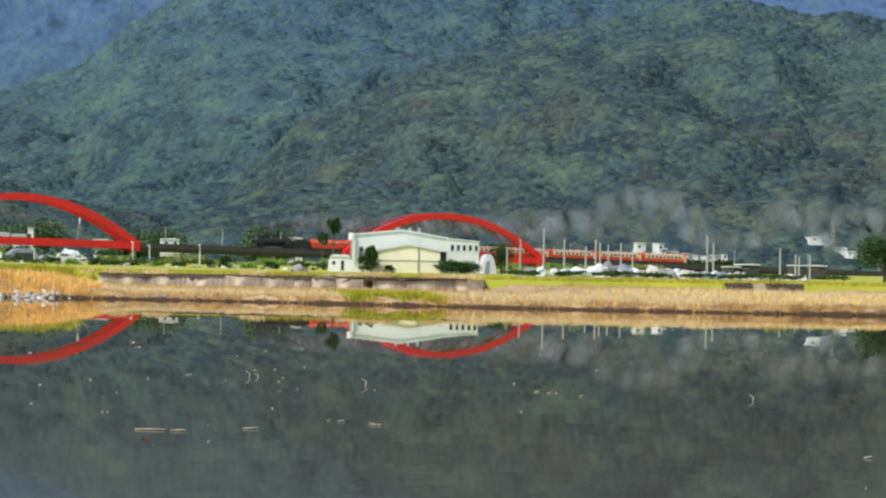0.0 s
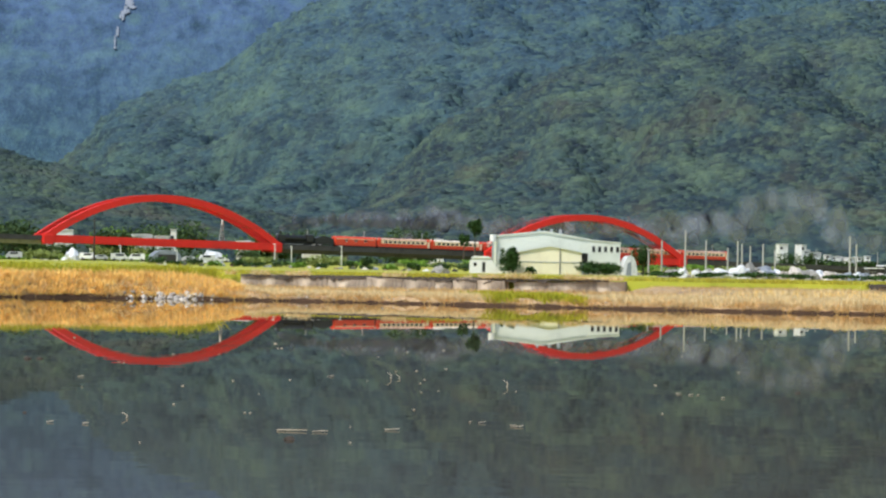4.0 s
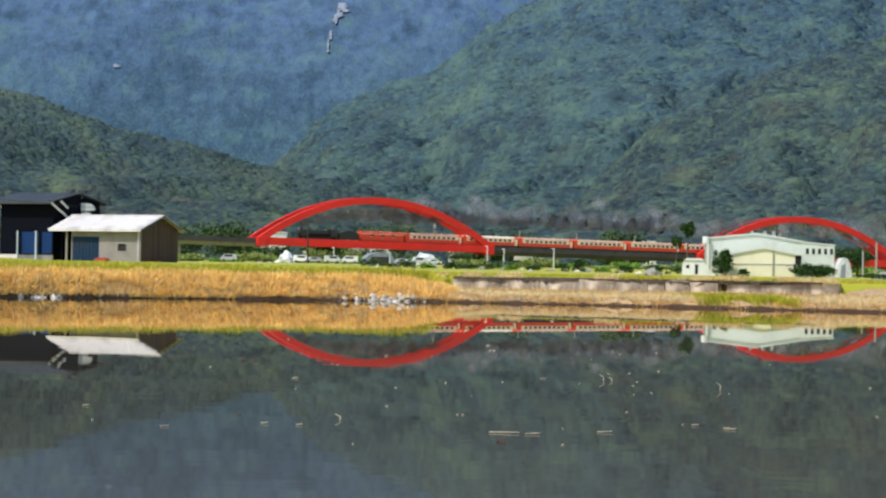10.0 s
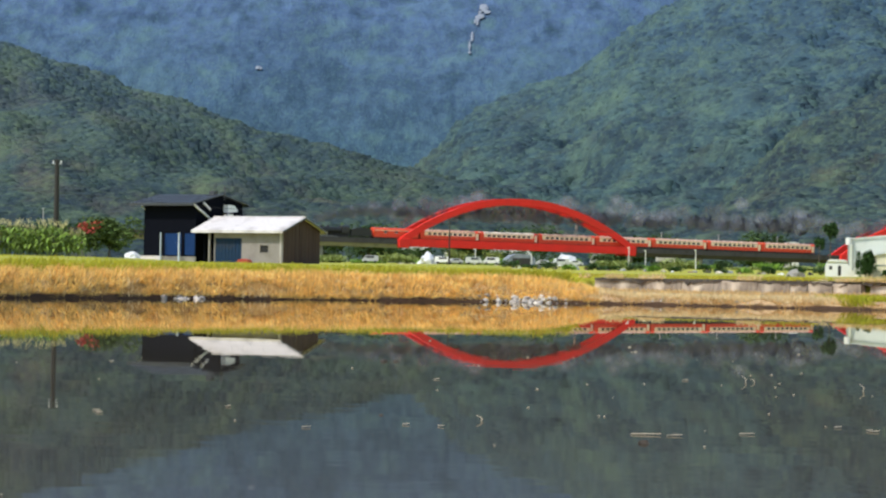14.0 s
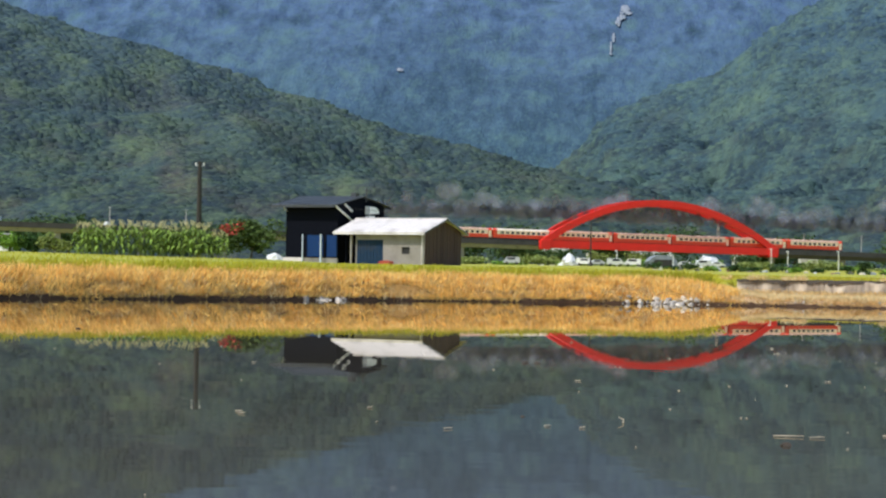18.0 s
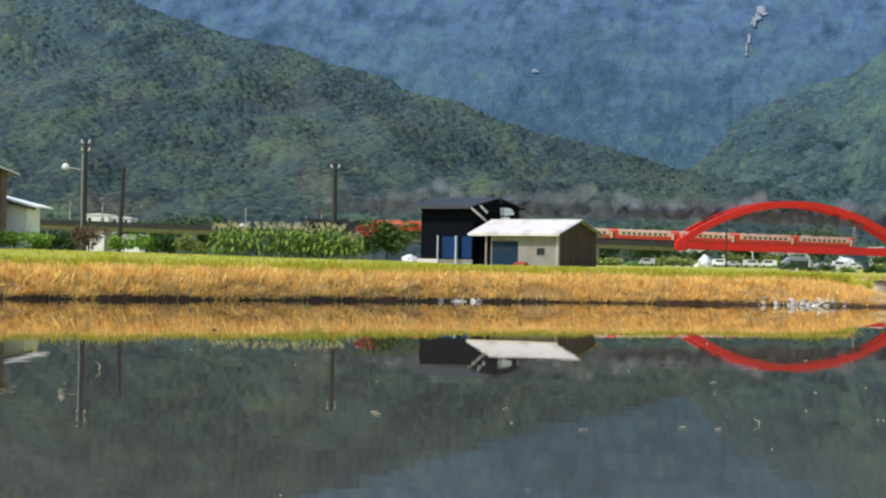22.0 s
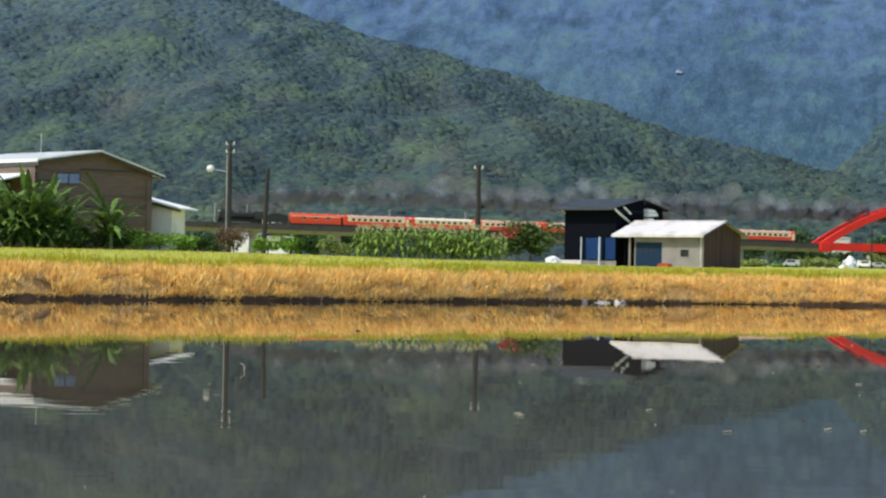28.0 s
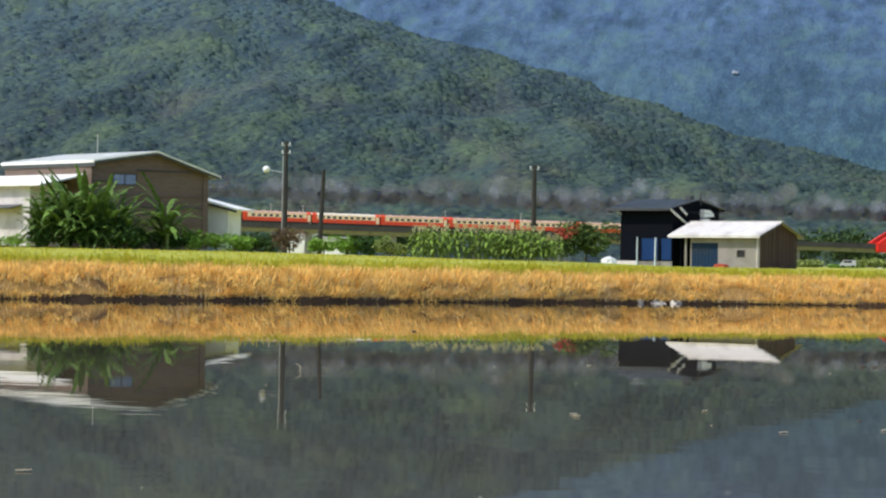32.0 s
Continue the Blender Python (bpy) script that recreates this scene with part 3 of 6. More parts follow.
def steam_engine():
    """Front to the left: local -x is the way it runs."""
    ob = thing("steam_locomotive", on_track(0), "black steam locomotive with tender hauling the red train", "locomotive")
    part("boiler", rod((-4.2, 0, 2.55), (3.2, 0, 2.55), 0.9, n=20), M_LOCO, ob)
    part("smokebox", rod((-6.0, 0, 2.55), (-4.2, 0, 2.55), 0.98, n=20), M_LOCO, ob)
    part("smokebox_door", rod((-6.18, 0, 2.55), (-6.0, 0, 2.55), 0.6, 0.85, 16), M_LOCO, ob)
    part("chimney", rod((-5.2, 0, 3.4), (-5.2, 0, 4.15), 0.28, 0.36, 14), M_LOCO, ob)
    for x, r in ((-2.6, 0.45), (-0.6, 0.5)):
        part("dome", rod((x, 0, 3.3), (x, 0, 3.95), r, r * 0.6, 14), M_LOCO, ob)
    part("headlamp", rod((-6.2, 0, 3.55), (-5.8, 0, 3.55), 0.2, n=12), M_STEEL, ob)
    part("running_board", box(-6.3, 5.4, -1.35, 1.35, 1.62, 1.72), M_LOCO, ob)
    part("frame", box(-6.4, 5.4, -0.6, 0.6, 0.6, 1.6), M_UNDER, ob)
    part("buffer_beam", box(-6.6, -6.4, -1.3, 1.3, 0.85, 1.45), M_UNDER, ob)
    for y in (-1.3, 1.3):
        part("smoke_deflector", box(-5.9, -3.9, y - 0.02, y + 0.02, 1.75, 3.3), M_LOCO, ob)
        part("cylinder", rod((-5.6, y * 0.85, 0.95), (-4.3, y * 0.85, 0.95), 0.42, n=14), M_LOCO, ob)
        part("connecting_rod", box(-4.3, 2.0, y * 0.98 - 0.04, y * 0.98 + 0.04, 0.68, 0.8), M_STEEL, ob)
        for x in (-2.6, -1.0, 0.6, 2.2):
            w = part("driving_wheel", rod((x, y * 0.8 - 0.07, 0.72), (x, y * 0.8 + 0.07, 0.72), 0.72, n=18), M_UNDER, ob)
    cab = part("cab", prism([(-1.4, 1.7), (1.4, 1.7), (1.4, 3.3), (1.0, 3.75), (0, 3.9), (-1.0, 3.75), (-1.4, 3.3)], "x", 3.2, 5.4), M_LOCO, ob)
    part("cab_window", box(3.6, 4.6, -1.42, 1.42, 2.6, 3.15), M_GLASS, cab)
    tender = part("tender", box(6.0, 12.2, -1.38, 1.38, 1.0, 2.9), M_LOCO, ob, bevel=0.06)
    part("coal_load", prism([(6.6, 2.9), (11.6, 2.9), (10.5, 3.35), (8.5, 3.5), (7.2, 3.2)], "y", -1.1, 1.1), M_COAL, tender)
    for x in (7.6, 10.6):
        bogie(ob, x)
    return ob


def catenary_mast(u, side):
    ob = thing("rail_mast", on_track(u, side, -0.9), "slim pale post standing beside the railway line", "mast", "posts along the railway")
    part("post", rod((0, 0, -0.4), (0, 0, 6.2), 0.17, 0.13, 8), M_PALEPOLE, ob)
    part("cap", box(-0.32, 0.32, -0.2, 0.2, 6.2, 6.5), M_STEEL, ob)


for u in (-330, -290, -248, -205, -195.6, -153.2, -130.2, -86, -54.4, 0.3, 75, 96, 118, 236, 258, 282, 310, 345, 380):
    catenary_mast(u, 3.4)


def lattice_mast(u, side, height):
    ob = thing("lattice_mast", on_track(u, side, -1.0), "slim pale lattice mast behind the arch bridge", "mast", "lattice masts at the bridge")
    for k in range(4):
        a = math.pi / 4 + k * math.pi / 2
        part("leg", rod((1.1 * math.cos(a), 1.1 * math.sin(a), 0), (0.3 * math.cos(a), 0.3 * math.sin(a), height * 0.62), 0.09, 0.07, 6), M_PALEPOLE, ob)
    for k in range(5):
        z, r = height * 0.62 * (k + 0.5) / 5, 1.0 - 0.75 * (k + 0.5) / 5
        part("brace", box(-r, r, -r, r, z - 0.06, z + 0.06), M_PALEPOLE, ob)
    part("top_post", rod((0, 0, height * 0.58), (0, 0, height), 0.32, 0.3, 8), M_WHITE, ob)


lattice_mast(45.3, 5.2, 11.6)
lattice_mast(176.0, 5.2, 14.6)
part("mast_foot", prism([(-2.6, -1.6), (2.6, -1.6), (0.3, 1.3), (-0.3, 1.3)], "y", -1, 1), M_WHITE, tagged(new("mast_base"), "pale sloping mast base on the viaduct", "mast base")).parent.matrix_basis = on_track(-153.2, 5.4)


# ---- buildings ----
M_CANOPY = surface("grey_blue_tarpaulin", (0.20, 0.23, 0.27), (0.26, 0.28, 0.31), 0.5, 4.0, 0.6, stain=(0.14, 0.16, 0.19))
M_TARP = surface("white_plastic_sheet", (0.72, 0.73, 0.74), (0.60, 0.61, 0.62), 0.5, 3.0, 0.5, bump=0.5, dist=0.1, stain=(0.42, 0.43, 0.43))
M_TERRA = surface("faded_red_cloth", (0.40, 0.06, 0.035), (0.32, 0.05, 0.03), 0.8, 6.0, 0.8)


def wall(x0, x1, z0, z1, y, thick, holes=()):
    """A wall along x with rectangular openings (x0, x1, z0, z1) that go right through."""
    bm = bmesh.new()
    xs = sorted({x0, x1, *(h[0] for h in holes), *(h[1] for h in holes)})
    zs = sorted({z0, z1, *(h[2] for h in holes), *(h[3] for h in holes)})
    for a, b in zip(xs, xs[1:]):
        run = None
        for c, d in zip(zs, zs[1:]):
            solid = not any(h[0] <= (a + b) / 2 <= h[1] and h[2] <= (c + d) / 2 <= h[3] for h in holes)
            if solid:
                run = (run[0], d) if run else (c, d)
            if (not solid or d == z1) and run:
                box(a, b, y, y + thick, run[0], run[1], bm)
                run = None
    return bm


def gable(ob, name, x, thick, depth, wall_h, ridge_h, material, z0=0.0):
    h = depth / 2
    return part(name, prism([(-h, z0), (h, z0), (h, wall_h), (0, ridge_h), (-h, wall_h)], "x", x, x + thick), material, ob)


def roof_slope(ob, name, x0, x1, depth, wall_h, ridge_h, over, side, material, thick=0.07, ribs=0):
    """One slope of a gable roof; side -1 is the front one. Ribs are the raised folds of the sheet."""
    pitch = (ridge_h - wall_h) / (depth / 2)
    y1 = side * (depth / 2 + over)
    z1 = ridge_h - pitch * (depth / 2 + over)
    bm = prism([(0, ridge_h), (y1, z1), (y1, z1 + thick), (0, ridge_h + thick)], "x", x0, x1)
    r = part(name, bm, material, ob)
    for k in range(ribs):
        x = x0 + (x1 - x0) * (k + 0.5) / ribs
        part("seam", prism([(0, ridge_h + thick), (y1, z1 + thick), (y1, z1 + thick + 0.035), (0, ridge_h + thick + 0.035)], "x", x - 0.03, x + 0.03), material, r)
    part("eave_trim", box(x0, x1, min(y1, y1 + side * 0.05), max(y1, y1 + side * 0.05), z1 - 0.14, z1 + thick), material, r)
    return r


def along(corner, turn, length, depth):
    """The pose of a house from its near corner (front wall and right gable) and its turn in degrees."""
    a = radians(turn)
    lx, ly = math.cos(a), math.sin(a)
    x = corner[0] - lx * length / 2 - ly * depth / 2
    y = corner[1] - ly * length / 2 + lx * depth / 2
    return pose(x, y, corner[2], 0, 0, turn)


def farm_shed():
    L, D, H, R = 6.7, 5.0, 2.78, 3.72
    ob = thing("farm_shed", along((-13.33, 246, 1.68), -33, L, D), "small white-roofed shed with pale walls and a blue door", "shed")
    d0, d1 = -L / 2 + 0.1, -L / 2 + L * 52 / 128
    w0, w1 = -L / 2 + L * 87 / 128, -L / 2 + L * 102 / 128
    part("front_wall", wall(-L / 2, L / 2, 0, H, -D / 2, 0.15, ((d0, d1, 0, 2.05), (w0, w1, 0.95, 1.5))), M_WALL, ob)
    door = part("door", box(d0, d1, -D / 2 + 0.05, -D / 2 + 0.09, 0, 2.05), M_DOOR, ob, "faded blue double door")
    for k in range(1, 8):
        x = d0 + (d1 - d0) * k / 8
        part("door_rib", box(x - 0.02, x + 0.02, -D / 2 + 0.02, -D / 2 + 0.05, 0.02, 2.03), M_DOOR, door)
    win = part("window", box(w0, w1, -D / 2 + 0.08, -D / 2 + 0.1, 0.95, 1.5), M_BLACK, ob, "small dark window")
    part("window_frame", wall(w0 - 0.05, w1 + 0.05, 0.9, 1.55, -D / 2 - 0.03, 0.06, ((w0, w1, 0.95, 1.5),)), M_WALL, win)
    part("back_wall", wall(-L / 2, L / 2, 0, H, D / 2 - 0.15, 0.15), M_WALL, ob)
    gable(ob, "gable_wall", -L / 2, 0.15, D - 0.3, H, R - 0.05, M_WALL)
    end = gable(ob, "boarded_gable", L / 2 - 0.15, 0.15, D - 0.3, H, R - 0.05, M_WOOD)
    n = 16
    for k in range(n):
        y0, y1 = -D / 2 + D * k / n + 0.012, -D / 2 + D * (k + 1) / n - 0.012
        top = lambda y: H + (R - H) * (1 - abs(y) / (D / 2)) - 0.04
        bm = prism([(y0, 0.02), (y1, 0.02), (y1, top(y1)), (y0, top(y0))], "x", L / 2 + 0.002, L / 2 + 0.022 + 0.012 * (k % 3))
        part("board", bm, M_WOOD, end)
    part("corner_post", box(L / 2 - 0.16, L / 2 + 0.05, -D / 2 - 0.05, -D / 2 + 0.03, 0, H - 0.1), M_WALL, ob)
    roof_slope(ob, "front_roof", -L / 2 - 1.9, L / 2 + 0.4, D, H, R, 0.5, -1, M_SHEDROOF, ribs=17)
    roof_slope(ob, "back_roof", -L / 2 - 1.9, L / 2 + 0.4, D, H, R, 0.45, 1, M_SHEDROOF)
    for s in (-1, 1):
        y1 = s * (D / 2 + (0.5 if s < 0 else 0.45))
        z1 = R - (R - H) / (D / 2) * abs(y1)
        part("verge_board", prism([(0, R - 0.09), (y1, z1 - 0.09), (y1, z1 + 0.03), (0, R + 0.03)], "x", L / 2 + 0.4, L / 2 + 0.44), M_SLATE, ob)
    part("ridge_cap", box(-L / 2 - 1.9, L / 2 + 0.42, -0.14, 0.14, R + 0.05, R + 0.12), M_SHEDROOF, ob)
    part("porch_post", box(-L / 2 - 0.42, -L / 2 - 0.28, -D / 2 - 0.2, -D / 2 - 0.06, 0, H - 0.3), M_WALL, ob, "pale rendered porch post")
    part("porch_wall", box(-L / 2 - 1.5, -L / 2 - 1.4, -D / 2 + 0.6, D / 2, 0, H - 0.1), M_NAVY, ob)
    part("downpipe", rod((L / 2 - 0.12, -D / 2 - 0.09, 0.1), (L / 2 - 0.12, -D / 2 - 0.09, H - 0.3), 0.055, n=8), M_SHEDROOF, ob, "white downpipe")
    part("gutter_elbow", rod((L / 2 - 0.12, -D / 2 - 0.09, H - 0.32), (L / 2 - 0.35, -D / 2 - 0.5, H - 0.12), 0.055, n=8), M_SHEDROOF, ob)
    part("fascia", box(-L / 2 - 1.72, L / 2 + 0.38, -D / 2 - 0.5, -D / 2 - 0.45, H - 0.34, H - 0.16), M_CONC, ob, "grey fascia board")
    part("eave_soffit", box(-L / 2 - 1.6, L / 2 + 0.3, -D / 2 - 0.44, -D / 2 - 0.02, H - 0.14, H - 0.10), M_WOOD, ob)
    rag = part("red_cover", prism([(0, 0), (1.3, 0), (1.15, 0.34), (0.7, 0.42), (0.25, 0.36)], "y", -D / 2 - 1.0, -D / 2 - 0.4), M_TERRA, None)
    rag.matrix_basis = ob.matrix_basis @ pose(d1 + 0.15, 0, 0)
    tagged(rag, "low heap under a faded red cover by the shed wall", "cover")


def dark_barn():
    L, D, H, R = 5.3, 6.15, 4.85, 5.5
    ob = thing("dark_barn", along((-20.6, 252, 1.74), -33, L, D), "tall navy sheet-metal barn with blue shutters and a slate roof", "barn")
    s0, s1, s2, s3 = -L / 2 + L * 40 / 98, -L / 2 + L * 71 / 98, -L / 2 + L * 77 / 98, L / 2 - 0.1
    part("front_wall", wall(-L / 2, L / 2, 0, H, -D / 2, 0.12, ((s0, s1, 0.6, 2.35), (s2, s3, 0.6, 2.35))), M_NAVY, ob)
    for a, b in ((s0, s1), (s2, s3)):
        sh = part("shutter", box(a, b, -D / 2 + 0.04, -D / 2 + 0.08, 0.6, 2.35), M_BLUE, ob, "blue roller shutter")
        for k in range(14):
            part("slat", box(a + 0.02, b - 0.02, -D / 2 + 0.015, -D / 2 + 0.04, 0.63 + k * 0.12, 0.7 + k * 0.12), M_BLUE, sh)
    part("base_course", box(-L / 2 - 0.05, L / 2 + 0.05, -D / 2 - 0.06, -D / 2 - 0.01, 0, 0.5), M_CONC, ob)
    part("base_block", box(-L / 2 - 0.06, s0 - 0.2, -D / 2 - 0.3, -D / 2 - 0.065, 0, 0.52), M_OFFWHITE, ob, "whitewashed plinth block")
    part("back_wall", wall(-L / 2, L / 2, 0, H, D / 2 - 0.12, 0.12), M_NAVY, ob)
    gable(ob, "left_gable", -L / 2, 0.12, D - 0.24, H, R - 0.03, M_NAVY)
    g = gable(ob, "right_gable", L / 2 - 0.12, 0.12, D - 0.24, H, R - 0.03, M_NAVY)
    for k in range(22):
        y = -D / 2 + 0.2 + (D - 0.4) * k / 21
        part("sheet_rib", box(L / 2 + 0.001, L / 2 + 0.025, y - 0.03, y + 0.03, 0, H), M_NAVY, g)
    roof_slope(ob, "front_roof", -L / 2 - 0.95, L / 2 + 0.3, D, H, R, 0.7, -1, M_SLATE, ribs=13)
    roof_slope(ob, "back_roof", -L / 2 - 0.95, L / 2 + 0.3, D, H, R, 0.45, 1, M_SLATE)
    part("ridge_vent", box(L / 2 - 0.9, L / 2 - 0.4, -0.25, 0.25, R, R + 0.35), M_SLATE, ob)
    part("stove_pipe", rod((L / 2 + 0.1, 0.5, R - 0.4), (L / 2 + 0.1, 0.5, R + 0.75), 0.07, n=8), M_SLATE, ob)
    part("drain_pipe", rod((L / 2 + 0.1, -D / 2 - 0.5, H - 0.15), (L / 2 + 0.12, -D / 2 + 2.3, H - 1.6), 0.09, n=8), M_ROOF, ob, "white slanting pipe")
    part("drain_pipe", rod((L / 2 + 0.1, -D / 2 + 0.8, H + 0.0), (L / 2 + 0.12, -D / 2 + 1.7, H - 0.55), 0.09, n=8), M_ROOF, ob, "white slanting pipe")
    hood = part("vent_hood", prism([(0.5, H - 0.75), (1.75, H - 0.65), (1.75, H - 0.45), (1.3, H - 0.15), (0.5, H - 0.1)], "x", L / 2 + 0.02, L / 2 + 0.5), M_ROOF, ob, "white sheet-metal vent hood")
    part("vent_box", box(L / 2 + 0.02, L / 2 + 0.4, 0.55, 1.3, H - 1.3, H - 0.85), M_ROOF, ob)
    for x, r in ((s0 - 0.06, 0.04), (s1 + 0.12, 0.06)):
        part("post", box(x - r, x + r, -D / 2 - 0.5, -D / 2 - 0.5 + 2 * r, 0, 2.4), M_PALEBLUE, ob, "white painted post")
    part("corner_bracket", rod((-L / 2 + 0.1, -D / 2 - 0.02, H - 0.6), (-L / 2 - 0.35, -D / 2 - 0.3, H - 0.05), 0.05, n=6), M_STEEL, ob)


def farm_house():
    L, D, H, R = 13.0, 10.7, 5.75, 7.2
    HF, B = 6.4, 4.8                             # the front eave is higher; the rear wall stands nearer to the ridge
    m = along((-61.6, 226.5, 2.45), -44, L, D)
    ob = thing("farm_house", m, "two-storey brown farm house with a white metal roof", "house")
    part("front_wall", wall(-L / 2, L / 2, 0, HF, -D / 2, 0.2), M_BROWN, ob)
    part("back_wall", wall(-L / 2, L / 2, 0, H, B - 0.2, 0.2), M_BROWN, ob)
    y0, y1 = -D / 2 + 1.9, -D / 2 + 3.8
    for x in (-L / 2 + 0.2, L / 2):
        part("gable_wall", prism([(-D / 2 + 0.001, 0), (B - 0.001, 0), (B - 0.001, H), (0, R - 0.05), (-D / 2 + 0.001, HF)], "x", x - 0.2, x), M_BROWN, ob)
    win = part("window", box(L / 2 + 0.004, L / 2 + 0.03, y0, y1, 4.75, 5.45), M_SKYPANE, ob, "sliding window with the sky's reflection painted blue")
    for a, b, c, d in ((y0 - 0.1, y1 + 0.1, 5.45, 5.55), (y0 - 0.1, y1 + 0.1, 4.65, 4.75), (y0 - 0.1, y0, 4.75, 5.45), (y1, y1 + 0.1, 4.75, 5.45), ((y0 + y1) / 2 - 0.04, (y0 + y1) / 2 + 0.04, 4.75, 5.45)):
        part("window_frame", box(L / 2 + 0.002, L / 2 + 0.06, a, b, c, d), M_SLATE, win)
    for z in (1.9, 3.9, 5.6):
        part("string_course", box(L / 2 + 0.002, L / 2 + 0.09, -D / 2 + 0.1, B - 0.1, z, z + 0.1), M_BROWN, ob)
    for z, y0, y1 in ((4.75, -D / 2 + 0.1, -D / 2 + 1.7), (5.63, -D / 2 + 3.9, B - 1.2), (2.9, -D / 2 + 1.0, B - 0.5)):
        part("pipe", rod((L / 2 + 0.1, y0, z + 0.2), (L / 2 + 0.1, y1, z + 0.2), 0.05, n=6), M_SLATE, ob, "dark pipe along the wall")
    part("eave_strip", box(-L / 2 - 0.4, L / 2 + 0.6, -D / 2 - 0.1, -D / 2 - 0.02, HF - 0.42, HF - 0.12), M_SLATE, ob, "dark strip under the eaves")
    part("corner_pier", box(L / 2 - 0.1, L / 2 + 0.08, B - 0.4, B + 0.08, 0, H), M_BROWN, ob)
    roof_slope(ob, "front_roof", -L / 2 - 0.4, L / 2 + 0.6, D, HF, R, 0.12, -1, M_ROOF, 0.08, 22)
    roof_slope(ob, "back_roof", -L / 2 - 0.4, L / 2 + 0.6, 2 * B, H, R, 0.85, 1, M_ROOF, 0.08)
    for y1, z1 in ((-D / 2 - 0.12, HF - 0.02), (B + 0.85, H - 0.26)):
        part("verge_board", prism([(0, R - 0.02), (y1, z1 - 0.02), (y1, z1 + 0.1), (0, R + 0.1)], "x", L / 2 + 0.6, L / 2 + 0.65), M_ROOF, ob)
        # dark strip drawn for the shadow line below the white verge
        part("verge_shadow_strip", prism([(0, R - 0.2), (y1, z1 - 0.2), (y1, z1 - 0.03), (0, R - 0.03)], "x", L / 2 + 0.52, L / 2 + 0.58), M_SLATE, ob, "dark strip under the roof's edge")
    part("aerial", rod((-L / 2 + 4, 0.5, R), (-L / 2 + 4, 0.5, R + 1.6), 0.04, n=6), M_STEEL, ob)
    # lean-to along the front, and the pale store room behind the gable
    lean = thing("house_annex", m, "white-walled lean-to annex with a white metal roof", "annex")
    part("front_wall", wall(-L / 2 - 3, L / 2 - 3.5, 0, 4.55, -D / 2 - 3.2, 0.15, ((-4.6, -2.9, 1.5, 2.4), (-7.5, -6.0, 0, 2.3))), M_OFFWHITE, lean)
    part("end_wall", box(L / 2 - 3.65, L / 2 - 3.5, -D / 2 - 3.05, -D / 2 - 0.02, 0, 4.7), M_OFFWHITE, lean)
    part("awning", prism([(-D / 2 - 4.3, 2.75), (-D / 2 - 3.2, 3.05), (-D / 2 - 3.2, 3.12), (-D / 2 - 4.3, 2.82)], "x", -5.6, 2.0), M_SLATE, lean, "dark sheet awning")
    part("dark_window", box(-4.6, -2.9, -D / 2 - 3.12, -D / 2 - 3.08, 1.5, 2.4), M_BLACK, lean)
    part("roof", prism([(-D / 2 - 3.8, 4.45), (-D / 2 - 0.02, 5.35), (-D / 2 - 0.02, 5.45), (-D / 2 - 3.8, 4.58)], "x", -L / 2 - 3.4, L / 2 - 0.6), M_ROOF, lean)
    store = thing("store_room", pose(-57.6, 236.5, 2.6, 0, 0, -4), "narrow store room with pale walls and a sloping roof", "shed")
    part("wall", prism([(0, 0), (4.2, 0), (4.2, 2.95), (0, 3.95)], "y", 0, 3.5), M_WHITE, store)
    part("roof", prism([(-0.1, 4.15), (5.1, 2.9), (5.1, 3.02), (-0.1, 4.27)], "y", -0.5, 4.0), M_ROOF, store)
    part("verge_board", prism([(-0.1, 3.92), (5.0, 2.71), (5.0, 2.9), (-0.1, 4.13)], "y", -0.46, -0.4), M_SLATE, store, "dark strip under the roof's edge")
    part("cover_strip", box(-0.08, 0.06, -0.05, 0.0, 0, 3.9), M_ROOF, store)


